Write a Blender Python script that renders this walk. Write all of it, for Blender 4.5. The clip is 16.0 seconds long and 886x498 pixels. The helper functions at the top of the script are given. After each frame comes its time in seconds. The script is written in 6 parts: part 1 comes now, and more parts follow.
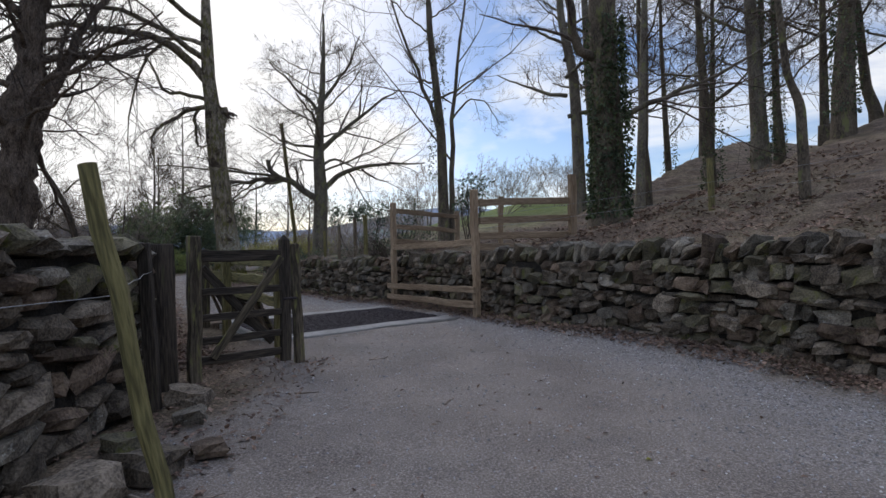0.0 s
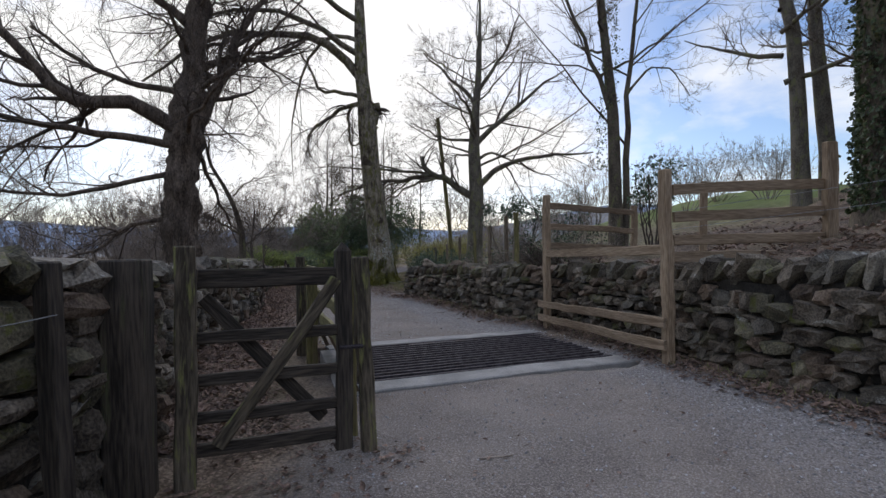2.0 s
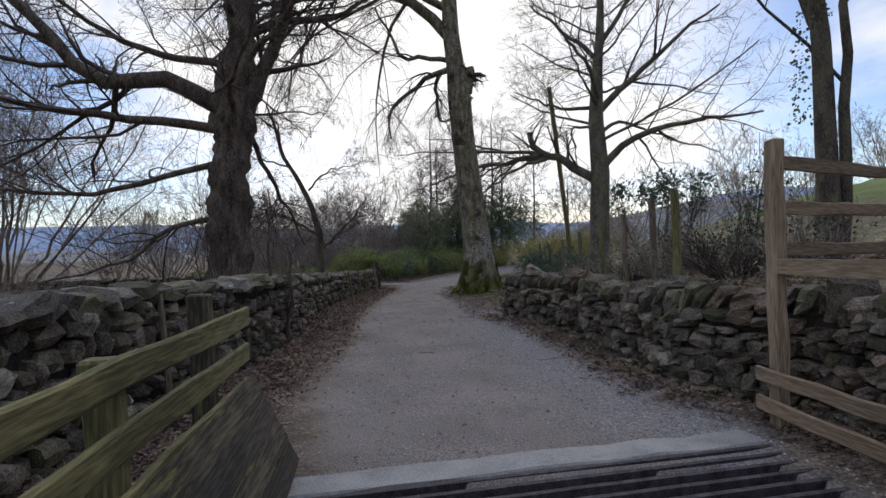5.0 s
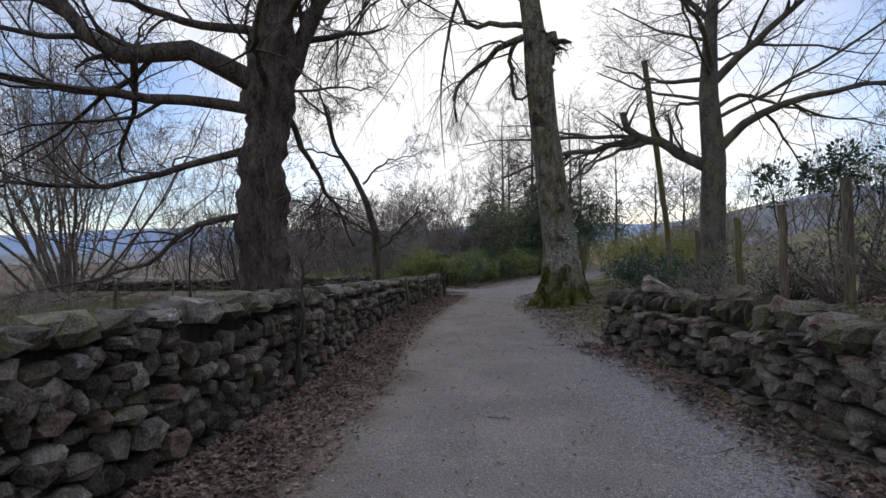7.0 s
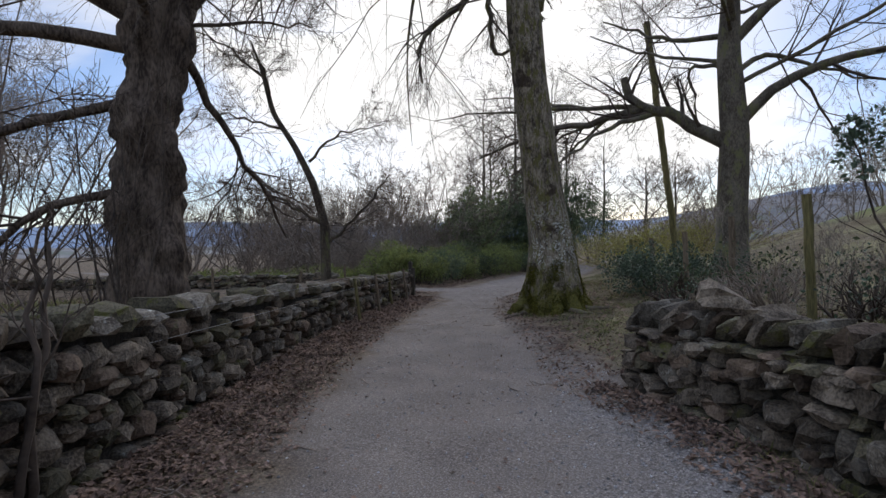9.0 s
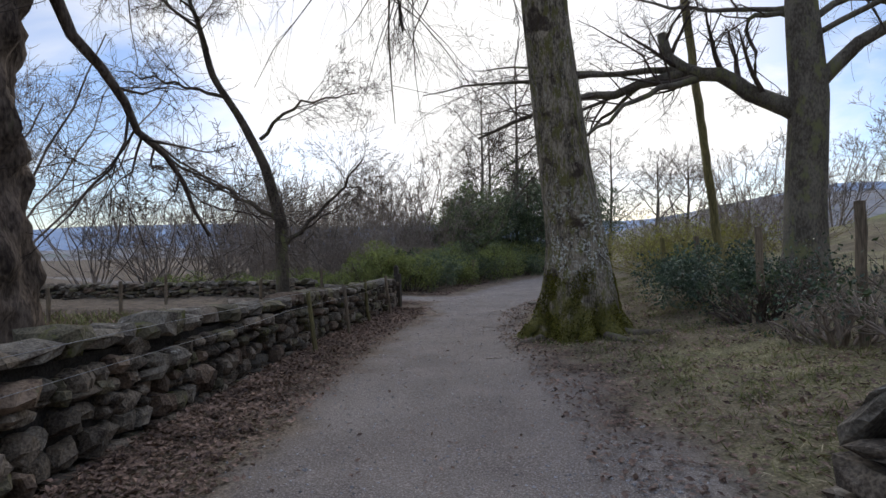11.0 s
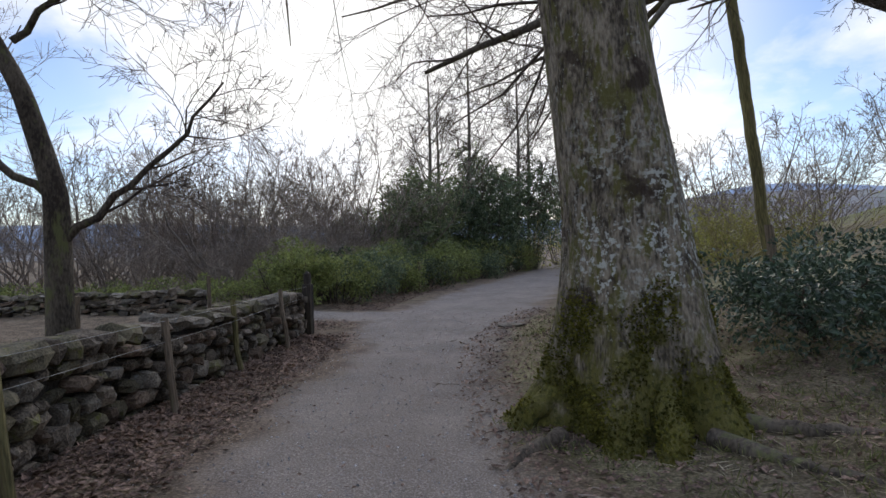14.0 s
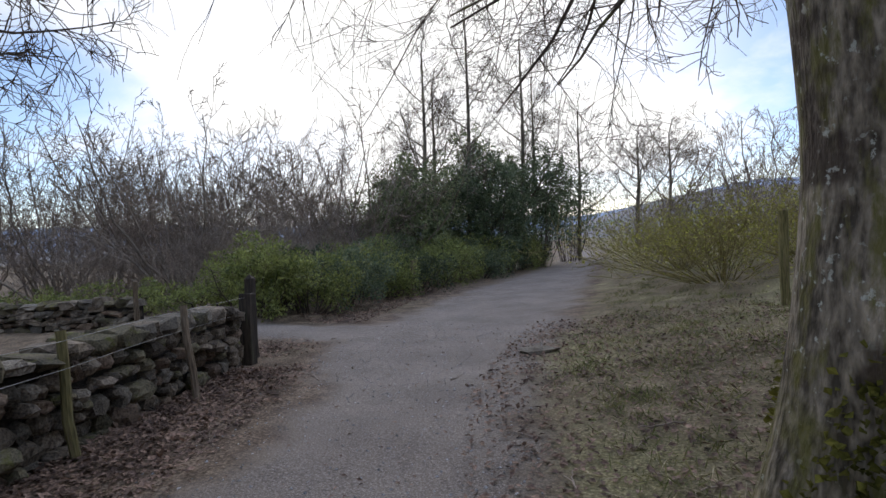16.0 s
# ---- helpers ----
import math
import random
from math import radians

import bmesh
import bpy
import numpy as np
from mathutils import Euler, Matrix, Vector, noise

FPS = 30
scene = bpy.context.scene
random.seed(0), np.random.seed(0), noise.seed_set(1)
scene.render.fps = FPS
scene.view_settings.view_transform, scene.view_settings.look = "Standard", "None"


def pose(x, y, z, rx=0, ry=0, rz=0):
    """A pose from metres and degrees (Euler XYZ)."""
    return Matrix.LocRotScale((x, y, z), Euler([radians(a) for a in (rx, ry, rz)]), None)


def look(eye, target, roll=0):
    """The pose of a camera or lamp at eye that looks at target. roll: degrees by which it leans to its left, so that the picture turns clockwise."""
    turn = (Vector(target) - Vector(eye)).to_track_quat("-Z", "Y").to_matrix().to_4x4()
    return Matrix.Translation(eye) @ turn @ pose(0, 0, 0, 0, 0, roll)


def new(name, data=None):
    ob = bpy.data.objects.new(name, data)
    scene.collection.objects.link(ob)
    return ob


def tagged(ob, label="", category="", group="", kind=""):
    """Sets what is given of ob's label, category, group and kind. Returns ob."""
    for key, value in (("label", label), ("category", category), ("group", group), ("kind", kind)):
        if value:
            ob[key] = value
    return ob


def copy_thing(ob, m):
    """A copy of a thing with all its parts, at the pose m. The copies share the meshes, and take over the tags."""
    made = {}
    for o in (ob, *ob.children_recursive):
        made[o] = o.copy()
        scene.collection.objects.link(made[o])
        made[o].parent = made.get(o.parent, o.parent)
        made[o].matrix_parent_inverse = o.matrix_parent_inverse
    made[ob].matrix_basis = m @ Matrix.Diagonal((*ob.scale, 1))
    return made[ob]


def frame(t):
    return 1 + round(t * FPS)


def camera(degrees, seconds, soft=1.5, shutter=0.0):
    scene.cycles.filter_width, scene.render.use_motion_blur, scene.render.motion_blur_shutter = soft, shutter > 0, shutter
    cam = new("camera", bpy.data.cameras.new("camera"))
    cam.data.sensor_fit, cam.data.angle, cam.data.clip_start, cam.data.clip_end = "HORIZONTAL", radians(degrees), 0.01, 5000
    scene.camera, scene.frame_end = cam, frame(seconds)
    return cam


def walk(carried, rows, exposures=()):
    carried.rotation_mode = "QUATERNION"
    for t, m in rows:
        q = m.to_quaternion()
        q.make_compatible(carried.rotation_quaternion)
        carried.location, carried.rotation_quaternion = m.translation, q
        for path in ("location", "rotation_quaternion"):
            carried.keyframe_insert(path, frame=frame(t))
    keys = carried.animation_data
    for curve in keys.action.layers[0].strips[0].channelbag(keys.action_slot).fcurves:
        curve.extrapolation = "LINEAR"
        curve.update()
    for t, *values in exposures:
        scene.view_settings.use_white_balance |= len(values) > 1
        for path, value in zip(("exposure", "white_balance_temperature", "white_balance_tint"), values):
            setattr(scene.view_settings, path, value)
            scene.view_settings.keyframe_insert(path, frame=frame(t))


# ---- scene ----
cam = camera(79.0, 16.0)
PATH = [
    (0, (0.047, 0.015, 1.395), (0.028, 2.014, 1.4), -0.9),
    (0.5, (0.2, 0.64, 1.421), (0.023, 2.633, 1.428), -1.3),
    (1, (0.142, 1.283, 1.411), (-0.268, 3.241, 1.427), -0.6),
    (1.5, (0.095, 2.008, 1.471), (-0.445, 3.933, 1.48), -0.4),
    (2, (0.014, 2.768, 1.532), (-0.611, 4.668, 1.541), -0.5),
    (2.5, (-0.161, 3.568, 1.524), (-0.871, 5.438, 1.53), -0.1),
    (3, (-0.277, 4.298, 1.543), (-1.088, 6.126, 1.548), -0.7),
    (5.5, (-1.701, 7.67, 1.729), (-2.806, 9.337, 1.725), -1.3),
    (6, (-2.164, 8.25, 1.737), (-3.367, 9.848, 1.739), -1.0),
    (6.5, (-2.48, 8.83, 1.719), (-3.709, 10.408, 1.724), -1.3),
    (7, (-2.794, 9.431, 1.738), (-4.031, 11.002, 1.746), -1.4),
    (7.5, (-3.086, 10.086, 1.769), (-4.323, 11.658, 1.772), -1.5),
    (8, (-3.4, 10.75, 1.746), (-4.621, 12.334, 1.746), -1.6),
    (8.5, (-3.85, 11.416, 1.705), (-5.05, 13.016, 1.697), -1.2),
    (9, (-4.253, 12.089, 1.66), (-5.442, 13.697, 1.65), -1.3),
    (11.5, (-6.395, 15.253, 1.65), (-7.577, 16.867, 1.645), -1.5),
    (12, (-6.846, 15.907, 1.598), (-8.022, 17.524, 1.59), -1.5),
    (12.5, (-7.188, 16.606, 1.611), (-8.337, 18.243, 1.6), -1.7),
    (13, (-7.581, 17.211, 1.616), (-8.696, 18.872, 1.608), -1.7),
    (13.5, (-7.991, 17.923, 1.584), (-9.045, 19.622, 1.571), -1.6),
    (14, (-8.424, 18.551, 1.614), (-9.443, 20.272, 1.6), -1.8),
    (14.5, (-8.896, 19.2, 1.584), (-9.924, 20.916, 1.568), -1.8),
    (15, (-9.277, 19.835, 1.605), (-10.315, 21.545, 1.581), -2.2),
    (15.5, (-9.664, 20.478, 1.56), (-10.701, 22.188, 1.54), -2.2),
    (16, (-9.944, 21.188, 1.508), (-10.958, 22.912, 1.488), -2.5),
]
walk(cam, [(t, look(eye, target, roll)) for t, eye, target, roll in PATH], [(0, 0.0), (9, 0.0), (11.5, 0.1), (13.5, 0.15), (16, 0.2)])

# ---- world and sun ----
SUN_FROM = Vector((-0.47, 0.78, 0.42)).normalized()
world = bpy.data.worlds.new("world")
scene.world = world
world.use_nodes = True
wn, wl = world.node_tree.nodes, world.node_tree.links
wn.clear()
w_out, w_bg = wn.new("ShaderNodeOutputWorld"), wn.new("ShaderNodeBackground")
w_sky = wn.new("ShaderNodeTexSky")
w_sky.sky_type, w_sky.sun_disc = "NISHITA", False
w_sky.sun_elevation = math.asin(SUN_FROM.z)
w_sky.sun_rotation = math.atan2(SUN_FROM.x, SUN_FROM.y)
w_sky.dust_density, w_sky.ozone_density = 0.6, 3.0
w_co, w_map = wn.new("ShaderNodeTexCoord"), wn.new("ShaderNodeMapping")
w_map.inputs["Scale"].default_value = (1.6, 1.6, 4.2)
w_map.inputs["Location"].default_value = (0.35, 0.2, 0.1)
w_noise, w_ramp = wn.new("ShaderNodeTexNoise"), wn.new("ShaderNodeValToRGB")
w_noise.inputs["Scale"].default_value, w_noise.inputs["Detail"].default_value = 1.7, 7
w_noise.inputs["Roughness"].default_value, w_noise.inputs["Distortion"].default_value = 0.55, 0.4
w_ramp.color_ramp.elements[0].position, w_ramp.color_ramp.elements[1].position = 0.45, 0.70
w_gain = wn.new("ShaderNodeMix")
w_gain.data_type, w_gain.blend_type = "RGBA", "MULTIPLY"
w_gain.inputs["Factor"].default_value = 1
w_gain.inputs["B"].default_value = (1.15, 1.15, 1.27, 1)
w_mix = wn.new("ShaderNodeMix")
w_mix.data_type = "RGBA"
# Cloud is thick and white about the hidden sun, thin and broken away from it.
w_dot, w_near, w_sum = wn.new("ShaderNodeVectorMath"), wn.new("ShaderNodeMapRange"), wn.new("ShaderNodeMath")
w_dot.operation, w_near.interpolation_type, w_sum.operation = "DOT_PRODUCT", "SMOOTHSTEP", "ADD"
w_dot.inputs[1].default_value = SUN_FROM
w_near.inputs["From Min"].default_value, w_near.inputs["From Max"].default_value = 0.83, 0.985
w_near.inputs["To Max"].default_value = 0.9
w_sum.use_clamp = True
w_mix.inputs["B"].default_value = (9.7, 9.6, 9.6, 1)
wl.new(w_co.outputs["Generated"], w_dot.inputs[0])
wl.new(w_dot.outputs["Value"], w_near.inputs["Value"])
wl.new(w_near.outputs["Result"], w_sum.inputs[0])
wl.new(w_ramp.outputs["Color"], w_sum.inputs[1])
wl.new(w_co.outputs["Generated"], w_map.inputs["Vector"])
wl.new(w_map.outputs["Vector"], w_noise.inputs["Vector"])
wl.new(w_noise.outputs["Fac"], w_ramp.inputs["Fac"])
wl.new(w_sum.outputs[0], w_mix.inputs["Factor"])
wl.new(w_sky.outputs["Color"], w_gain.inputs["A"])
wl.new(w_gain.outputs["Result"], w_mix.inputs["A"])
# A cloudy sky is brighter overhead than near the horizon.
w_split, w_high, w_lift = wn.new("ShaderNodeSeparateXYZ"), wn.new("ShaderNodeMapRange"), wn.new("ShaderNodeVectorMath")
w_high.interpolation_type, w_lift.operation = "SMOOTHSTEP", "SCALE"
w_high.inputs["From Min"].default_value, w_high.inputs["From Max"].default_value = 0.38, 0.9
w_high.inputs["To Min"].default_value, w_high.inputs["To Max"].default_value = 1.0, 2.6
wl.new(w_co.outputs["Generated"], w_split.inputs[0])
wl.new(w_split.outputs["Z"], w_high.inputs["Value"])
wl.new(w_mix.outputs["Result"], w_lift.inputs[0])
wl.new(w_high.outputs["Result"], w_lift.inputs["Scale"])
wl.new(w_lift.outputs["Vector"], w_bg.inputs["Color"])
w_bg.inputs["Strength"].default_value = 0.11
wl.new(w_bg.outputs["Background"], w_out.inputs["Surface"])

sun = new("sun", bpy.data.lights.new("sun", "SUN"))
sun.data.energy, sun.data.angle, sun.data.color = 0.75, radians(20), (1.0, 0.90, 0.76)
sun.matrix_world = look((-30, 30, 40), Vector((-30, 30, 40)) - SUN_FROM)


# ---- materials ----
def rgb(c):
    return (c[0], c[1], c[2], 1.0)


def material(name, dark, light, scale=6.0, rough=0.9, bump=0.4, fine=60.0, third=None, third_at=0.62, vary=0.0, stretch=(1, 1, 1), local=False, spec=0.25, third_scale=None):
    """A surface of two mottled tones at two scales, with an optional third tone in patches, and relief."""
    m = bpy.data.materials.new(name)
    m.use_nodes = True
    n, l = m.node_tree.nodes, m.node_tree.links
    b = n["Principled BSDF"]
    b.inputs["Roughness"].default_value = rough
    b.inputs["Specular IOR Level"].default_value = spec
    mp = n.new("ShaderNodeMapping")
    mp.inputs["Scale"].default_value = stretch
    if local:
        l.new(n.new("ShaderNodeTexCoord").outputs["Object"], mp.inputs["Vector"])
    else:
        l.new(n.new("ShaderNodeNewGeometry").outputs["Position"], mp.inputs["Vector"])
    big, small = n.new("ShaderNodeTexNoise"), n.new("ShaderNodeTexNoise")
    for tex, s, det in ((big, scale, 5), (small, fine, 3)):
        tex.inputs["Scale"].default_value, tex.inputs["Detail"].default_value = s, det
        l.new(mp.outputs["Vector"], tex.inputs["Vector"])
    add = n.new("ShaderNodeMath")
    add.operation = "MULTIPLY_ADD"
    add.inputs[1].default_value = 0.5
    half = n.new("ShaderNodeMath")
    half.operation = "MULTIPLY"
    half.inputs[1].default_value = 0.5
    l.new(big.outputs["Fac"], half.inputs[0])
    l.new(small.outputs["Fac"], add.inputs[0])
    l.new(half.outputs[0], add.inputs[2])
    ramp = n.new("ShaderNodeValToRGB")
    ramp.color_ramp.elements[0].position, ramp.color_ramp.elements[1].position = 0.40, 0.61
    ramp.color_ramp.elements[0].color, ramp.color_ramp.elements[1].color = rgb(dark), rgb(light)
    l.new(add.outputs[0], ramp.inputs["Fac"])
    colour = ramp.outputs["Color"]
    if third:
        spot, gate = n.new("ShaderNodeTexNoise"), n.new("ShaderNodeValToRGB")
        spot.inputs["Scale"].default_value, spot.inputs["Detail"].default_value = third_scale or scale * 1.7, 6
        spot.inputs["Roughness"].default_value = 0.65
        l.new(mp.outputs["Vector"], spot.inputs["Vector"])
        gate.color_ramp.elements[0].position, gate.color_ramp.elements[1].position = third_at - 0.05, third_at + 0.05
        l.new(spot.outputs["Fac"], gate.inputs["Fac"])
        mix = n.new("ShaderNodeMix")
        mix.data_type = "RGBA"
        mix.inputs["B"].default_value = rgb(third)
        l.new(gate.outputs["Color"], mix.inputs["Factor"])
        l.new(colour, mix.inputs["A"])
        colour = mix.outputs["Result"]
    if vary:
        info, hsv, span = n.new("ShaderNodeObjectInfo"), n.new("ShaderNodeHueSaturation"), n.new("ShaderNodeMapRange")
        span.inputs["To Min"].default_value, span.inputs["To Max"].default_value = 1 - vary, 1 + vary
        island = n.new("ShaderNodeNewGeometry")
        mixed, wrap = n.new("ShaderNodeMath"), n.new("ShaderNodeMath")
        wrap.operation = "FRACT"
        l.new(info.outputs["Random"], mixed.inputs[0])
        l.new(island.outputs["Random Per Island"], mixed.inputs[1])
        l.new(mixed.outputs[0], wrap.inputs[0])
        l.new(wrap.outputs[0], span.inputs["Value"])
        l.new(span.outputs["Result"], hsv.inputs["Value"])
        l.new(colour, hsv.inputs["Color"])
        colour = hsv.outputs["Color"]
    l.new(colour, b.inputs["Base Color"])
    if bump:
        bp = n.new("ShaderNodeBump")
        bp.inputs["Strength"].default_value, bp.inputs["Distance"].default_value = bump, 0.02
        l.new(add.outputs[0], bp.inputs["Height"])
        l.new(bp.outputs["Normal"], b.inputs["Normal"])
    return m


def leaf_material(name, dark, light, rough=0.5, spec=0.3, through_light=0.25):
    m = material(name, dark, light, 3.0, rough, 0.0, 40.0, vary=0.35, spec=spec)
    b = m.node_tree.nodes["Principled BSDF"]
    n, l = m.node_tree.nodes, m.node_tree.links
    tr, mixer = n.new("ShaderNodeBsdfTranslucent"), n.new("ShaderNodeMixShader")
    mixer.inputs[0].default_value = through_light
    l.new(b.inputs["Base Color"].links[0].from_socket, tr.inputs["Color"])
    l.new(b.outputs[0], mixer.inputs[1])
    l.new(tr.outputs[0], mixer.inputs[2])
    l.new(mixer.outputs[0], n["Material Output"].inputs["Surface"])
    return m


M_STONE = material("wall_stone", (0.055, 0.043, 0.032), (0.215, 0.175, 0.13), 7.0, 0.92, 1.0, 55.0, third=(0.34, 0.32, 0.27), third_at=0.70, vary=0.5)
M_STONE_PALE = material("lichened_stone", (0.075, 0.062, 0.048), (0.235, 0.205, 0.16), 7.0, 0.92, 1.0, 60.0, third=(0.42, 0.41, 0.36), third_at=0.66, vary=0.45)
M_STONE_BROWN = material("brown_stone", (0.07, 0.048, 0.034), (0.21, 0.155, 0.11), 6.0, 0.92, 1.0, 50.0, third=(0.13, 0.13, 0.06), third_at=0.66, vary=0.45)
M_STONE_MOSS = material("mossy_stone", (0.055, 0.048, 0.032), (0.18, 0.155, 0.10), 5.0, 0.95, 1.0, 60.0, third=(0.105, 0.105, 0.03), third_at=0.60, vary=0.4)
# Much darker than the stones: shade of the open joints put into the colour.
M_CORE = material("shade_dark_rubble_core", (0.02, 0.017, 0.014), (0.05, 0.043, 0.035), 9.0, 0.95, 1.0, 50.0)
M_BARK_OAK = material("oak_bark", (0.045, 0.032, 0.024), (0.19, 0.145, 0.11), 5.0, 0.95, 1.6, 30.0, third=(0.11, 0.10, 0.06), third_at=0.66, stretch=(1, 1, 0.35))
M_BARK = material("tree_bark", (0.05, 0.039, 0.029), (0.16, 0.13, 0.095), 4.0, 0.95, 0.9, 45.0, third=(0.15, 0.15, 0.065), third_at=0.60, stretch=(1, 1, 0.4))
M_BARK_GREY = material("grey_bark", (0.075, 0.062, 0.048), (0.20, 0.175, 0.135), 3.0, 0.92, 0.7, 30.0, third=(0.17, 0.165, 0.08), third_at=0.58, stretch=(1, 1, 0.5))
M_TWIG = material("bare_twigs", (0.05, 0.038, 0.03), (0.13, 0.10, 0.078), 2.0, 0.9, 0.0, 12.0)
M_TWIG_RED = material("reddish_twigs", (0.15, 0.118, 0.093), (0.34, 0.275, 0.22), 0.6, 0.9, 0.0, 8.0, vary=0.25)
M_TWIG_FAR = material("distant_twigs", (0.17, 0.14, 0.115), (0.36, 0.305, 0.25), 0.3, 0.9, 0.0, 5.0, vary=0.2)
M_TWIG_YELLOW = material("yellowish_twigs", (0.17, 0.14, 0.06), (0.36, 0.31, 0.12), 0.6, 0.9, 0.0, 8.0, vary=0.2)
M_WOOD = material("weathered_timber", (0.10, 0.075, 0.05), (0.26, 0.20, 0.14), 9.0, 0.85, 0.5, 70.0, third=(0.15, 0.16, 0.07), third_at=0.64, vary=0.2, local=True, stretch=(1, 1, 0.09))
M_WOOD_NEW = material("brown_timber", (0.17, 0.115, 0.07), (0.36, 0.265, 0.175), 8.0, 0.8, 0.4, 80.0, third=(0.19, 0.18, 0.09), third_at=0.68, vary=0.15, local=True, stretch=(1, 1, 0.09))
M_WOOD_GREEN = material("algae_covered_timber", (0.085, 0.075, 0.032), (0.25, 0.215, 0.09), 7.0, 0.85, 0.4, 70.0, third=(0.17, 0.13, 0.08), third_at=0.62, vary=0.15, local=True, stretch=(1, 1, 0.09))
M_WOOD_DARK = material("dark_wet_timber", (0.022, 0.018, 0.014), (0.085, 0.067, 0.05), 9.0, 0.85, 0.6, 70.0, third=(0.09, 0.095, 0.045), third_at=0.66, vary=0.15, local=True, stretch=(1, 1, 0.09))
M_WOOD_OLD = material("old_lichened_timber", (0.04, 0.032, 0.022), (0.15, 0.12, 0.082), 9.0, 0.9, 0.9, 60.0, third=(0.17, 0.165, 0.06), third_at=0.60, vary=0.15, local=True, stretch=(1, 1, 0.12), third_scale=22.0)
M_STEEL = material("rusty_steel_bars", (0.03, 0.025, 0.026), (0.09, 0.077, 0.08), 12.0, 0.8, 0.2, 90.0, spec=0.15)
M_CONCRETE = material("worn_concrete", (0.19, 0.18, 0.165), (0.34, 0.32, 0.29), 3.0, 0.9, 0.3, 80.0, third=(0.2, 0.19, 0.17), third_at=0.66)
# Near-black tone that puts the pit's shade into its floor colour.
M_PIT = material("pit_shade", (0.02, 0.018, 0.016), (0.05, 0.045, 0.04), 5.0, 0.95, 0.4, 40.0)
M_WIRE = material("galvanised_wire", (0.16, 0.16, 0.16), (0.30, 0.30, 0.30), 40.0, 0.5, 0.0, 90.0, spec=0.5)
M_HOLLY = leaf_material("holly_leaf", (0.03, 0.052, 0.032), (0.095, 0.14, 0.08), 0.35, 0.5, 0.2)
M_IVY = leaf_material("ivy_leaf", (0.03, 0.045, 0.02), (0.09, 0.115, 0.045), 0.45, 0.4, 0.25)
M_EVERGREEN = leaf_material("evergreen_leaf", (0.09, 0.115, 0.055), (0.28, 0.32, 0.15), 0.45, 0.4, 0.35)
M_HEDGE = leaf_material("hedge_leaf", (0.105, 0.13, 0.04), (0.33, 0.36, 0.11), 0.5, 0.35, 0.4)
M_LAUREL = leaf_material("laurel_leaf", (0.055, 0.08, 0.042), (0.17, 0.215, 0.105), 0.35, 0.5, 0.3)
M_YELLOW = leaf_material("spring_bud_leaf", (0.20, 0.20, 0.04), (0.42, 0.40, 0.10), 0.6, 0.3, 0.5)
M_MOSS = leaf_material("cushion_moss", (0.06, 0.058, 0.012), (0.20, 0.185, 0.04), 0.9, 0.1, 0.2)
M_LITTER = leaf_material("dead_leaf", (0.08, 0.052, 0.04), (0.31, 0.212, 0.158), 0.8, 0.2, 0.1)
M_GRASS = leaf_material("grass_blade", (0.10, 0.12, 0.035), (0.26, 0.24, 0.10), 0.7, 0.25, 0.2)
M_STRAW = leaf_material("dry_straw", (0.22, 0.18, 0.11), (0.46, 0.40, 0.27), 0.8, 0.2, 0.2)
M_CHIP = material("gravel_chip", (0.15, 0.145, 0.145), (0.46, 0.445, 0.43), 6.0, 0.9, 0.0, 60.0, vary=0.4)


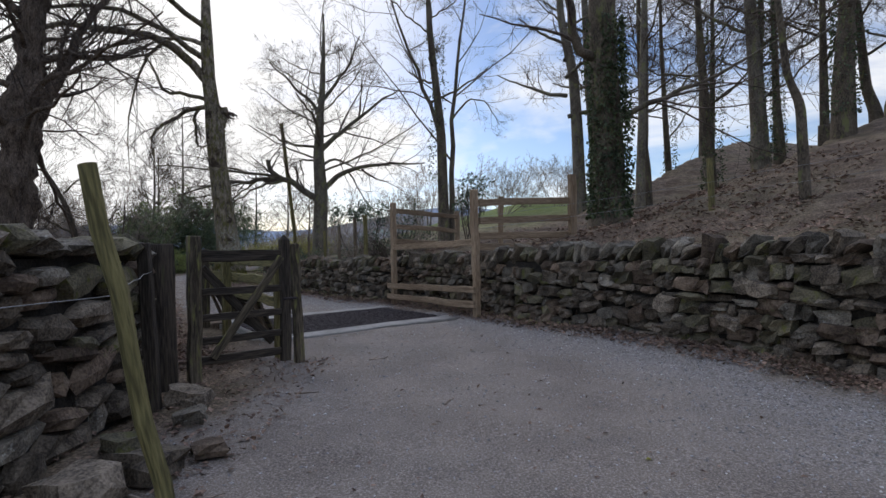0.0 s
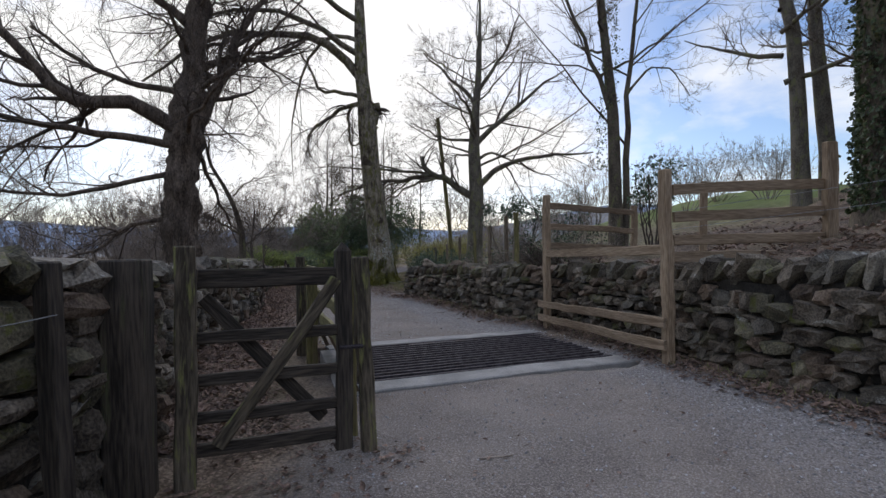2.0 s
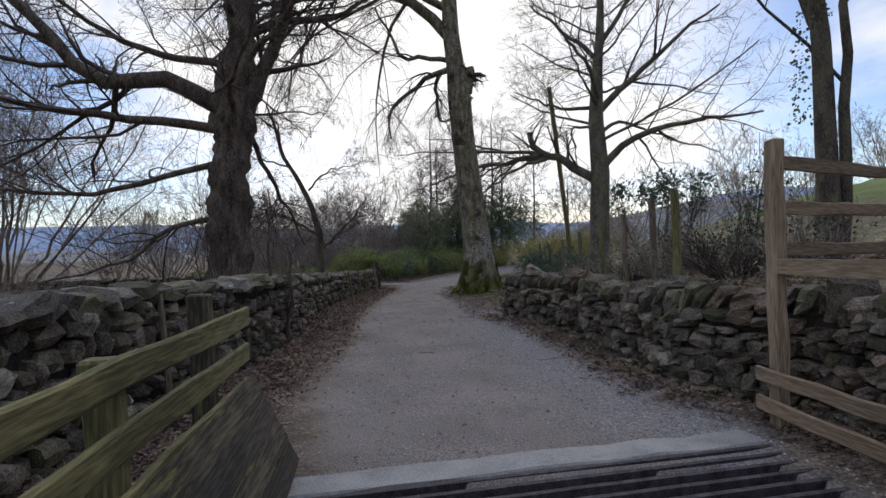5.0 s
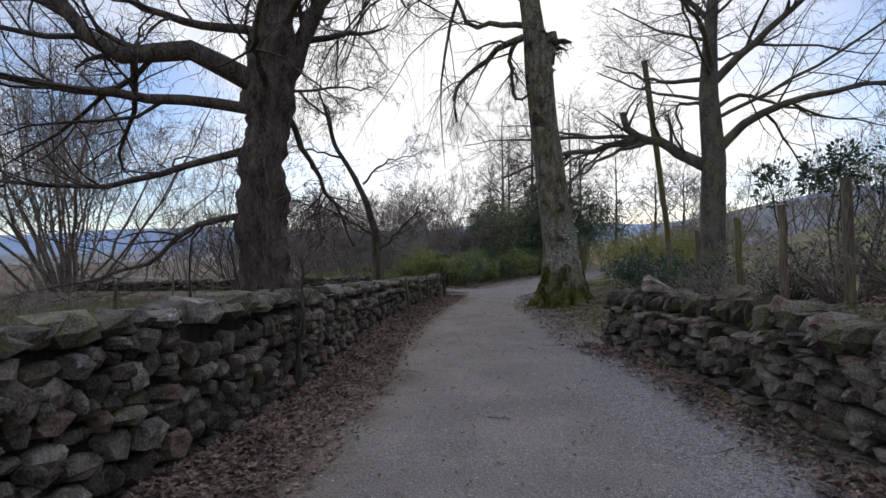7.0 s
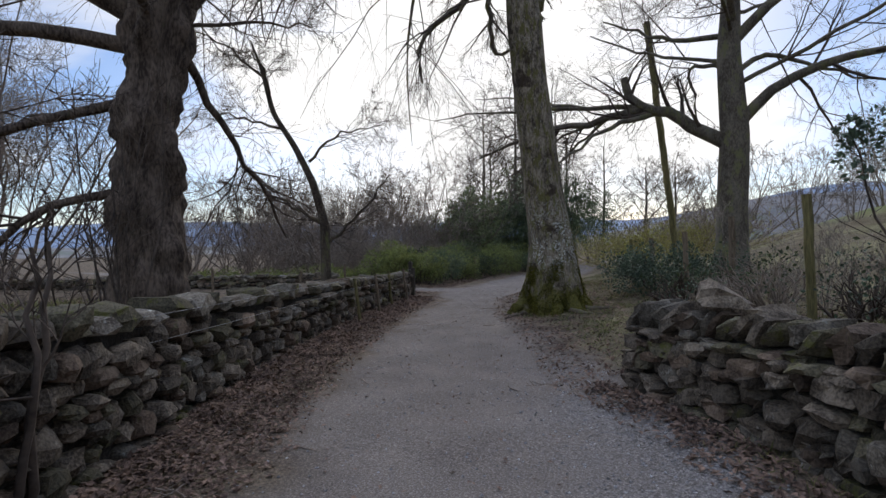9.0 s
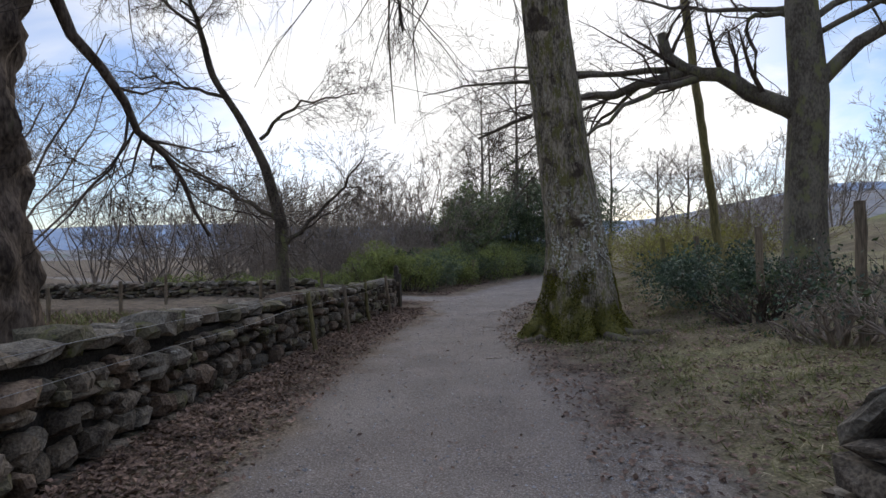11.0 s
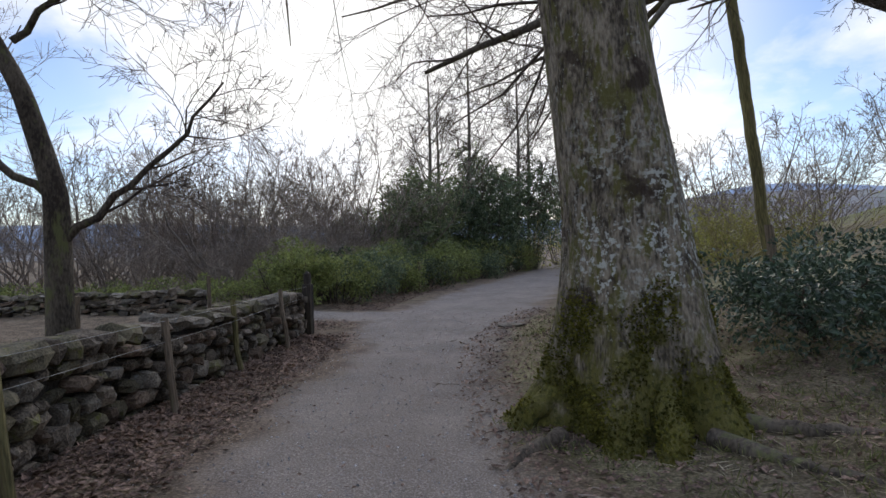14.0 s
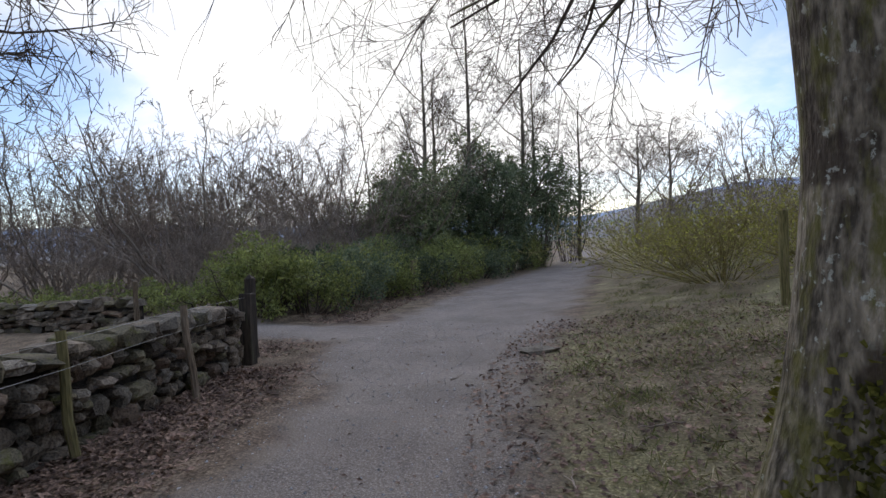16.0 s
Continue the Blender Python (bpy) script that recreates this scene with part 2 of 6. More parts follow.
def beech_material():
    """Ridged olive-grey bark, moss on the root flare, and pale lichen blotches above it."""
    m = material("beech_bark", (0.06, 0.048, 0.034), (0.34, 0.285, 0.21), 9.0, 0.95, 2.4, 46.0, third=(0.13, 0.118, 0.04), third_at=0.545, stretch=(1, 1, 0.35), local=True, third_scale=11.0)
    n, l = m.node_tree.nodes, m.node_tree.links
    b = n["Principled BSDF"]
    co = n.new("ShaderNodeTexCoord").outputs["Object"]
    split = n.new("ShaderNodeSeparateXYZ")
    l.new(co, split.inputs[0])

    def noise_at(scale, detail=5):
        t = n.new("ShaderNodeTexNoise")
        t.inputs["Scale"].default_value, t.inputs["Detail"].default_value, t.inputs["Roughness"].default_value = scale, detail, 0.65
        l.new(co, t.inputs["Vector"])
        return t.outputs["Fac"]

    def math_of(op, a, c, d=None):
        x = n.new("ShaderNodeMath")
        x.operation = op
        for k, v in enumerate((a, c, d)):
            if v is None:
                continue
            if isinstance(v, (int, float)):
                x.inputs[k].default_value = v
            else:
                l.new(v, x.inputs[k])
        return x.outputs[0]

    def range_of(v, lo, hi):
        x = n.new("ShaderNodeMapRange")
        x.interpolation_type = "SMOOTHSTEP"
        x.inputs["From Min"].default_value, x.inputs["From Max"].default_value = lo, hi
        l.new(v, x.inputs["Value"])
        return x.outputs["Result"]

    def over(mask, base, colour):
        x = n.new("ShaderNodeMix")
        x.data_type = "RGBA"
        l.new(mask, x.inputs["Factor"])
        l.new(base, x.inputs["A"])
        x.inputs["B"].default_value = rgb(colour)
        return x.outputs["Result"]

    colour = b.inputs["Base Color"].links[0].from_socket
    z = split.outputs["Z"]
    stain = math_of("MULTIPLY", range_of(noise_at(1.9, 5), 0.55, 0.63), range_of(z, 0.5, 1.0))
    colour = over(math_of("MULTIPLY", stain, 0.85), colour, (0.042, 0.028, 0.02))
    flakes = range_of(noise_at(24, 9), 0.525, 0.565)
    zone = math_of("MULTIPLY", range_of(z, 0.65, 1.0), math_of("SUBTRACT", 1.0, range_of(z, 1.7, 2.6)))
    patch = range_of(noise_at(1.5, 5), 0.42, 0.53)
    face = range_of(math_of("SUBTRACT", math_of("MULTIPLY", split.outputs["X"], 0.6), split.outputs["Y"]), 0.1, 0.32)
    patch = math_of("MULTIPLY", patch, face)
    colour = over(math_of("MULTIPLY", math_of("MULTIPLY", flakes, zone), patch), colour, (0.50, 0.50, 0.44))
    specks = math_of("MULTIPLY", range_of(noise_at(30, 6), 0.60, 0.64), range_of(noise_at(2.4, 3), 0.45, 0.6))
    colour = over(math_of("MULTIPLY", specks, 0.8), colour, (0.44, 0.44, 0.37))
    wob = math_of("MULTIPLY_ADD", noise_at(2.6, 8), 3.0, math_of("MULTIPLY_ADD", z, -0.95, -0.85))
    colour = over(math_of("MULTIPLY", range_of(wob, -0.05, 0.5), 0.9), colour, (0.135, 0.122, 0.026))
    colour = over(math_of("MULTIPLY", range_of(noise_at(24, 6), 0.5, 0.62), math_of("MULTIPLY", range_of(wob, 0.0, 0.5), 0.8)), colour, (0.05, 0.055, 0.014))
    l.new(colour, b.inputs["Base Color"])
    return m


M_BEECH = beech_material()


def ground_material():
    """Gravel road, leaf mould, grass and pasture, laid out by the ground's own zones."""
    m = bpy.data.materials.new("ground")
    m.use_nodes = True
    n, l = m.node_tree.nodes, m.node_tree.links
    b = n["Principled BSDF"]
    b.inputs["Roughness"].default_value, b.inputs["Specular IOR Level"].default_value = 0.95, 0.15
    pos = n.new("ShaderNodeNewGeometry").outputs["Position"]

    def noise_of(scale, detail=4, rough=0.55):
        t = n.new("ShaderNodeTexNoise")
        t.inputs["Scale"].default_value, t.inputs["Detail"].default_value, t.inputs["Roughness"].default_value = scale, detail, rough
        l.new(pos, t.inputs["Vector"])
        return t.outputs["Fac"]

    def ramp_of(fac, stops):
        r = n.new("ShaderNodeValToRGB")
        while len(r.color_ramp.elements) < len(stops):
            r.color_ramp.elements.new(0.5)
        for e, (p, c) in zip(r.color_ramp.elements, stops):
            e.position, e.color = p, rgb(c)
        l.new(fac, r.inputs["Fac"])
        return r.outputs["Color"]

    def mix_of(fac, a, c):
        x = n.new("ShaderNodeMix")
        x.data_type = "RGBA"
        l.new(fac, x.inputs["Factor"])
        l.new(a, x.inputs["A"])
        l.new(c, x.inputs["B"])
        return x.outputs["Result"]

    def zone(name):
        a = n.new("ShaderNodeAttribute")
        a.attribute_name = name
        return a.outputs["Fac"]

    def sum_of(a, c, k):
        x = n.new("ShaderNodeMath")
        x.operation = "MULTIPLY_ADD"
        x.inputs[1].default_value = k
        l.new(a, x.inputs[0])
        l.new(c, x.inputs[2])
        return x.outputs[0]

    cells = n.new("ShaderNodeTexVoronoi")
    cells.inputs["Scale"].default_value = 42
    l.new(pos, cells.inputs["Vector"])
    grit = n.new("ShaderNodeTexVoronoi")
    grit.inputs["Scale"].default_value = 120
    l.new(pos, grit.inputs["Vector"])
    pebble = ramp_of(cells.outputs["Color"], [(0.2, (0.075, 0.074, 0.076)), (0.8, (0.33, 0.325, 0.33))])
    packed = ramp_of(noise_of(1.3, 7), [(0.36, (0.115, 0.088, 0.074)), (0.64, (0.285, 0.236, 0.196))])
    fine = ramp_of(noise_of(70, 4, 0.75), [(0.36, (0.04, 0.034, 0.03)), (0.5, (0.175, 0.151, 0.13)), (0.66, (0.54, 0.49, 0.435))])
    half = n.new("ShaderNodeValue")
    half.outputs[0].default_value = 0.62
    road = mix_of(half.outputs[0], packed, fine)
    worn = ramp_of(noise_of(0.55, 4), [(0.35, (0.13, 0.108, 0.092)), (0.65, (0.24, 0.215, 0.185))])
    some = n.new("ShaderNodeValue")
    some.outputs[0].default_value = 0.2
    road = mix_of(some.outputs[0], road, worn)
    road = mix_of(zone("loose"), road, mix_of(half.outputs[0], pebble, fine))
    litter = ramp_of(sum_of(noise_of(3.0, 6), noise_of(38, 4), 0.6), [(0.55, (0.035, 0.024, 0.017)), (0.8, (0.115, 0.084, 0.06)), (1.05, (0.27, 0.205, 0.15))])
    grass = ramp_of(sum_of(noise_of(2.2, 6), noise_of(50, 4), 0.6), [(0.55, (0.065, 0.058, 0.03)), (0.8, (0.18, 0.162, 0.082)), (1.05, (0.40, 0.35, 0.20))])
    field = ramp_of(noise_of(0.4, 6), [(0.3, (0.11, 0.14, 0.045)), (0.7, (0.20, 0.23, 0.08))])
    colour = mix_of(zone("grass"), litter, grass)
    colour = mix_of(zone("field"), colour, field)
    colour = mix_of(zone("road"), colour, road)
    l.new(colour, b.inputs["Base Color"])
    bp = n.new("ShaderNodeBump")
    bp.inputs["Strength"].default_value, bp.inputs["Distance"].default_value = 0.55, 0.02
    l.new(sum_of(grit.outputs["Distance"], sum_of(cells.outputs["Distance"], noise_of(25, 4), 0.5), 0.3), bp.inputs["Height"])
    l.new(bp.outputs["Normal"], b.inputs["Normal"])
    return m


M_GROUND = ground_material()
# Woods paled towards grey: the haze is in the colour, not in the air.
M_HILL = material("hazed_wooded_hillside", (0.17, 0.165, 0.165), (0.27, 0.26, 0.255), 0.02, 0.95, 0.0, 0.15, third=(0.14, 0.17, 0.13), third_at=0.6)
# Blue of the distance haze is mixed straight into this hill colour.
M_RIDGE = material("far_haze_blue_hill", (0.20, 0.27, 0.38), (0.26, 0.33, 0.44), 0.01, 0.95, 0.0, 0.05)


# ---- mesh helpers ----
def mesh_of(name, verts, faces, mat, smooth=True):
    """A mesh from arrays of corners and of quads or triangles."""
    verts, faces = np.asarray(verts, np.float32), np.asarray(faces, np.int32)
    me = bpy.data.meshes.new(name)
    k = faces.shape[1]
    me.vertices.add(len(verts))
    me.vertices.foreach_set("co", verts.ravel())
    me.loops.add(faces.size)
    me.loops.foreach_set("vertex_index", faces.ravel())
    me.polygons.add(len(faces))
    me.polygons.foreach_set("loop_start", np.arange(0, faces.size, k, dtype=np.int32))
    me.polygons.foreach_set("use_smooth", np.full(len(faces), smooth))
    me.materials.append(mat)
    me.update(calc_edges=True)
    return me


def part_mesh(name, me, parent, label="", kind=""):
    ob = new(name, me)
    ob.parent = parent
    return tagged(ob, label, kind=kind)


def part(name, bm, mat, parent, label=""):
    me, turn = bpy.data.meshes.new(name), FRAMES.pop(id(bm), Matrix())
    bm.to_mesh(me)
    bm.free()
    me.materials.append(mat)
    ob = part_mesh(name, me, parent, label)
    ob.matrix_basis = turn
    return ob


def thing(name, place, label, category, group=""):
    ob = new(name)
    ob.location = place
    return tagged(ob, label, category, group)


FRAMES = {}


def beam_bm(p0, p1, w, h, rng, wobble=0.006, pointed=False, bevel=0.01, round_sides=0):
    """A sawn or round timber from p0 to p1, a little uneven along its length."""
    p0, p1 = Vector(p0), Vector(p1)
    length = (p1 - p0).length
    bm = bmesh.new()
    sides = round_sides or 4
    n = max(3, int(length / 0.35) + 1)
    rings = []
    for i in range(n + 1):
        ring = []
        jx, jy = rng.normal(0, wobble, 2)
        s = 1 + rng.normal(0, wobble * 3)
        for k in range(sides):
            a = 2 * math.pi * (k + 0.5) / sides
            if round_sides:
                x, y = math.cos(a) * w / 2, math.sin(a) * h / 2
            else:
                x, y = math.copysign(w / 2, math.cos(a)), math.copysign(h / 2, math.sin(a))
            ring.append(bm.verts.new((x * s + jx, y * s + jy, length * i / n)))
        rings.append(ring)
    for a, c in zip(rings, rings[1:]):
        for k in range(sides):
            bm.faces.new((a[k], a[(k + 1) % sides], c[(k + 1) % sides], c[k]))
    bm.faces.new(rings[0][::-1])
    if pointed:
        tip = bm.verts.new((0, 0, length + 0.6 * w))
        for k in range(sides):
            bm.faces.new((rings[-1][k], rings[-1][(k + 1) % sides], tip))
    else:
        bm.faces.new(rings[-1])
    if bevel and not round_sides:
        longs = [e for e in bm.edges if abs((e.verts[0].co - e.verts[1].co).normalized().z) > 0.9]
        caps = [e for e in bm.edges if all(v in rings[-1] for v in e.verts)] if not pointed else []
        bmesh.ops.bevel(bm, geom=longs + caps, offset=bevel, segments=1, affect="EDGES")
    z = (p1 - p0).normalized()
    side = Vector((0, 0, 1)).cross(z)
    if side.length < 0.05:
        side = Vector((1, 0, 0))
    side.normalize()
    m = Matrix((side, z.cross(side), z)).transposed().to_4x4()
    m.translation = p0
    FRAMES[id(bm)] = m
    return bm


def heading_beam(p0, p1, w, h, rng, heading, **kw):
    """An upright timber whose faces are turned to a heading, in degrees."""
    bm = beam_bm((0, 0, 0), (0, 0, (Vector(p1) - Vector(p0)).length), w, h, rng, **kw)
    d = (Vector(p1) - Vector(p0)).normalized()
    m = Matrix.Translation(p0) @ Vector((0, 0, 1)).rotation_difference(d).to_matrix().to_4x4() @ pose(0, 0, 0, 0, 0, heading)
    FRAMES[id(bm)] = m
    return bm


# ---- the lie of the land ----
ROAD_Z = ((-30, -0.05), (0, 0.0), (5, 0.08), (7.2, 0.165), (12.4, 0.165), (16, 0.19), (20, 0.10), (24, 0.0), (30, 0.0), (60, 0.1))
# The foot of the bank: the right-hand wall and, past its end, the edge of the road.
BANK = np.array([(10, -8), (6.5, 0), (3.9, 4.9), (3.2, 6.2), (1.9, 7.9), (1.25, 8.7), (0.85, 9.5), (0.15, 10.8), (-0.95, 12.4), (-2.0, 12.8), (-2.94, 14.0), (-4.0, 15.4), (-4.85, 16.4), (-6.1, 17.4),
                 (-8.3, 20.6), (-10.4, 23.2), (-12.0, 26.2), (-12.8, 30.0), (-13.9, 36.0), (-16.5, 47.0), (-19.0, 60.0), (-30, 95)])
BANK_RISE = np.array([1.25, 1.2, 1.12, 1.08, 1.08, 1.1, 1.1, 1.05, 0.9, 0.85, 0.8, 0.74, 0.66, 0.40, 0.2, 0.12, 0.15, 0.2, 0.2, 0.1, 0.1, 0.1])
BANK_SLOPE = np.array([0.34, 0.34, 0.32, 0.30, 0.28, 0.26, 0.24, 0.20, 0.15, 0.12, 0.08, 0.065, 0.055, 0.055, 0.075, 0.11, 0.15, 0.10, 0.06, 0.05, 0.03, 0.03])
LEFT = np.array([(-3.0, 5.6), (-4.7, 7.6), (-5.5, 9.0), (-6.3, 10.5), (-7.2, 12.2), (-7.95, 13.4), (-9.85, 15.9), (-13.25, 21.1), (-15.75, 25.8)])
ROAD = np.array([(2.0, -12, 3.2), (1.3, -2, 3.1), (1.0, 2, 3.0), (0.75, 5, 2.6), (-0.4, 7.6, 1.9), (-1.95, 9.8, 1.75), (-4.6, 12.5, 1.95), (-7.3, 16.2, 1.75), (-9.7, 19.3, 1.6), (-11.8, 22.4, 1.3), (-13.3, 25.7, 1.35),
                 (-14.4, 29, 1.7), (-15.6, 34.0, 1.7), (-16.6, 39.5, 1.4), (-17.9, 46.5, 1.2), (-20.5, 58, 1.2), (-32, 95, 1.2)])
TRACK = np.array([(-14.6, 29.0, 0.8), (-17.3, 28.3, 0.8), (-23, 28.2, 0.8), (-34, 28.8, 0.8), (-60, 32, 0.8)])


def along(line, x, y):
    """For each place: its distance from the line (right-hand side positive) and its station, counted in corners."""
    best, sign, station = np.full(x.shape, 1e9), np.ones(x.shape), np.zeros(x.shape)
    for i, (a, c) in enumerate(zip(line[:-1, :2], line[1:, :2])):
        d = c - a
        k = np.clip(((x - a[0]) * d[0] + (y - a[1]) * d[1]) / (d @ d), 0, 1)
        far = np.hypot(x - a[0] - k * d[0], y - a[1] - k * d[1])
        near = far < best
        best = np.where(near, far, best)
        side = np.where(d[0] * (y - a[1]) - d[1] * (x - a[0]) > 0, -1, 1)
        sign, station = np.where(near, side, sign), np.where(near, i + k, station)
    return best * sign, station


def smooth_step(v, lo, hi):
    t = np.clip((v - lo) / (hi - lo), 0, 1)
    return t * t * (3 - 2 * t)


def ripple(x, y, s):
    return np.sin(x * s + 1.3 * np.sin(y * s * 0.7 + 1.0)) * np.cos(y * s * 1.13 + 0.9 * np.sin(x * s * 0.6))


GRID_A, GRID_B, GRID_C = Vector((-2.38, 7.46, 0)), Vector((0.12, 9.72, 0)), Vector((-3.92, 9.67, 0))


def land(x, y):
    x, y = np.asarray(x, float), np.asarray(y, float)
    z = np.interp(y, [p[0] for p in ROAD_Z], [p[1] for p in ROAD_Z])
    d, u = along(BANK, x, y)
    stations = np.arange(len(BANK))
    rise, slope = np.interp(u, stations, BANK_RISE), np.interp(u, stations, BANK_SLOPE)
    walled = u < 13
    step = np.where(walled, smooth_step(d, 0.12, 0.34), smooth_step(d, -0.3, 1.6))
    top = np.interp(u, [12, 14], [15, 0.75]) + 0.05 * np.clip(d - 30, 0, 200) * (u < 12)
    z = z + step * rise + np.minimum(slope * np.clip(d - 0.3, 0, None), top)
    z = z + 0.10 * smooth_step(d, -0.9, -0.05) * (1 - step)
    z = z + 5.4 * np.clip(np.exp(-((x - 12) ** 2 + (y - 46) ** 2) / 338) - 0.12, 0, 1)
    road_d = np.abs(along(ROAD, x, y)[0])
    away = np.clip(road_d - 2.4, 0, 1)
    z = z + away * (0.05 * ripple(x, y, 1.9) + 0.03 * ripple(x + 3, y, 4.3)) + 0.012 * ripple(x, y, 0.9)
    # The field beyond the left-hand wall lies a little lower and falls away.
    dl, ul = along(LEFT, x, y)
    inside = (ul > 0.05) & (ul < 7.95)
    z = z - np.where(inside, 0.02 * np.clip(-dl - 0.6, 0, 60) * smooth_step(-dl, 0.5, 3), 0)
    z = z + 0.06 * np.where(inside, smooth_step(-dl, -0.7, -0.02) * (1 - smooth_step(-dl, 0.1, 0.4)), 0)
    return z


def land_z(x, y):
    return float(land(np.array([x]), np.array([y]))[0])


def ground_sheet():
    def steps(lo, hi, fine, reach):
        mid = list(np.arange(lo, hi, fine))
        left, right, g = [lo], [hi], fine
        while right[-1] < reach:
            g *= 1.12
            right.append(right[-1] + g)
            left.append(left[-1] - g)
        return np.array(left[:0:-1] + mid + right)

    xs, ys = steps(-20.0, 14.0, 0.15, 2500), steps(-1.0, 34.0, 0.15, 2500)
    gx, gy = np.meshgrid(xs, ys)
    x, y = gx.ravel(), gy.ravel()
    z = land(x, y)
    # The pit under the cattle grid.
    ea, eb = np.array(GRID_B - GRID_A)[:2], np.array(GRID_C - GRID_A)[:2]
    s = ((x - GRID_A.x) * ea[0] + (y - GRID_A.y) * ea[1]) / (ea @ ea)
    t = ((x - GRID_A.x) * eb[0] + (y - GRID_A.y) * eb[1]) / (eb @ eb)
    z = np.where((s > 0.0) & (s < 1.0) & (t > 0.09) & (t < 0.91), z - 0.45, z)
    i = np.arange(len(xs) - 1)[None, :] + np.arange(len(ys) - 1)[:, None] * len(xs)
    i = i.ravel()
    me = mesh_of("ground", np.stack([x, y, z], 1), np.stack([i, i + 1, i + 1 + len(xs), i + len(xs)], 1), M_GROUND)
    d, st = along(ROAD, x, y)
    hw = np.interp(st, np.arange(len(ROAD)), ROAD[:, 2])
    edge = 0.22 * ripple(x, y, 2.3) + 0.12 * ripple(x, y, 6.1)
    soil = 0.62 * (d < 0) * smooth_step(y, 8, 11) * (1 - smooth_step(y, 25, 27))
    on_road = 1 - smooth_step(np.abs(d) + edge + soil, hw - 0.25, hw + 0.35)
    d2, st2 = along(TRACK, x, y)
    on_road = np.maximum(on_road, 1 - smooth_step(np.abs(d2) + 0.6 * edge, 0.55, 0.95))
    loose = smooth_step(d + edge, hw * 0.25, hw * 0.9) * (y < 17)
    db, ub = along(BANK, x, y)
    dl, ul = along(LEFT, x, y)
    grass = 0.75 * smooth_step(ripple(x, y, 0.8) + 0.5 * ripple(x, y, 2.7), -0.3, 0.7) * np.where(db > 0, 1, 0.2)
    grass = np.where((ub < 9) & (db > 0), grass * 0.25, grass)
    grass = np.where((ub > 13) & (db > 0.2), 0.35 + grass * 0.8, grass)
    grass = np.where((dl < 0) & (db < 0), 0.1, grass)
    field = smooth_step(np.exp(-((x - 7) ** 2 + (y - 46) ** 2) / 338), 0.5, 0.8) * (y > 17) * smooth_step(y - 0.6 * x, 14, 18)
    for name, v in (("road", on_road), ("loose", loose), ("grass", grass), ("field", field)):
        me.attributes.new(name, "FLOAT", "POINT").data.foreach_set("value", v.astype(np.float32))
    return tagged(new("ground", me), "gravel lane between leaf-strewn banks and rough grass", "ground", kind="structure")


ground_sheet()


def hills(name, radius, low, peaks, mat, label, seed):
    """A far range of hills, all the way round."""
    rng = np.random.default_rng(seed)
    a = np.linspace(0, 2 * math.pi, 361)
    h = low + sum(rng.uniform(0.2, 1) * np.sin(a * k + rng.uniform(0, 6.28)) * low / k ** 0.8 * 0.8 for k in (2, 3, 5, 9, 17, 31))
    for at, wide, tall in peaks:
        h = h + tall * np.exp(-(((a - radians(at) + math.pi) % (2 * math.pi) - math.pi) / radians(wide)) ** 2)
    h = np.maximum(h, 0.2 * low)
    rows = []
    for k, (r, f) in enumerate(((0.75, -0.02), (0.85, 0.35), (0.93, 0.75), (1.0, 1.0), (1.1, 0.6))):
        rr = radius * r * (1 + 0.02 * np.sin(a * 13 + k))
        rows.append(np.stack([-np.sin(a) * rr, np.cos(a) * rr + 15, h * f - 4], 1))
    v = np.concatenate(rows)
    n = len(a)
    i = (np.arange(n - 1)[None, :] + np.arange(4)[:, None] * n).ravel()
    me = mesh_of(name, v, np.stack([i, i + n, i + n + 1, i + 1], 1), mat)
    tagged(new(name, me), label, "hills", kind="structure")


hills("backdrop_woods", 420, 9, ((-5, 16, 22), (10, 10, 12)), M_HILL, "wooded hillside in the distance, haze put into its colour", 3)
hills("backdrop_hills", 1900, 45, ((-2, 14, 120), (28, 12, 60), (60, 20, 50)), M_RIDGE, "far hills on the horizon, blue from haze put into their colour", 5)


# ---- bare trees ----
def tubes(P, R, sides):
    """Corners and quads of tubes round many lines at once. P: (lines, steps, 3), R: (lines, steps)."""
    N, K = R.shape
    T = np.gradient(P, axis=1)
    T /= np.linalg.norm(T, axis=2, keepdims=True) + 1e-9
    ref = np.where(np.abs(T[:, :1, 2:3]) > 0.8, np.array([1.0, 0.1, 0]), np.array([0.1, 0, 1.0]))
    A = np.cross(T, ref)
    A /= np.linalg.norm(A, axis=2, keepdims=True) + 1e-9
    B = np.cross(T, A)
    ang = np.arange(sides) * 2 * math.pi / sides
    V = P[:, :, None] + R[:, :, None, None] * (np.cos(ang)[:, None] * A[:, :, None] + np.sin(ang)[:, None] * B[:, :, None])
    base = (np.arange(N) * K * sides)[:, None, None] + (np.arange(K - 1) * sides)[None, :, None]
    k = np.arange(sides)[None, None, :]
    k2 = (k + 1) % sides
    F = np.stack([base + k, base + k2, base + sides + k2, base + sides + k], -1).reshape(-1, 4)
    return V.reshape(-1, 3), F


def joined(pieces):
    verts, faces, n = [], [], 0
    for v, f in pieces:
        verts.append(v)
        faces.append(f + n)
        n += len(v)
    return np.concatenate(verts), np.concatenate(faces)


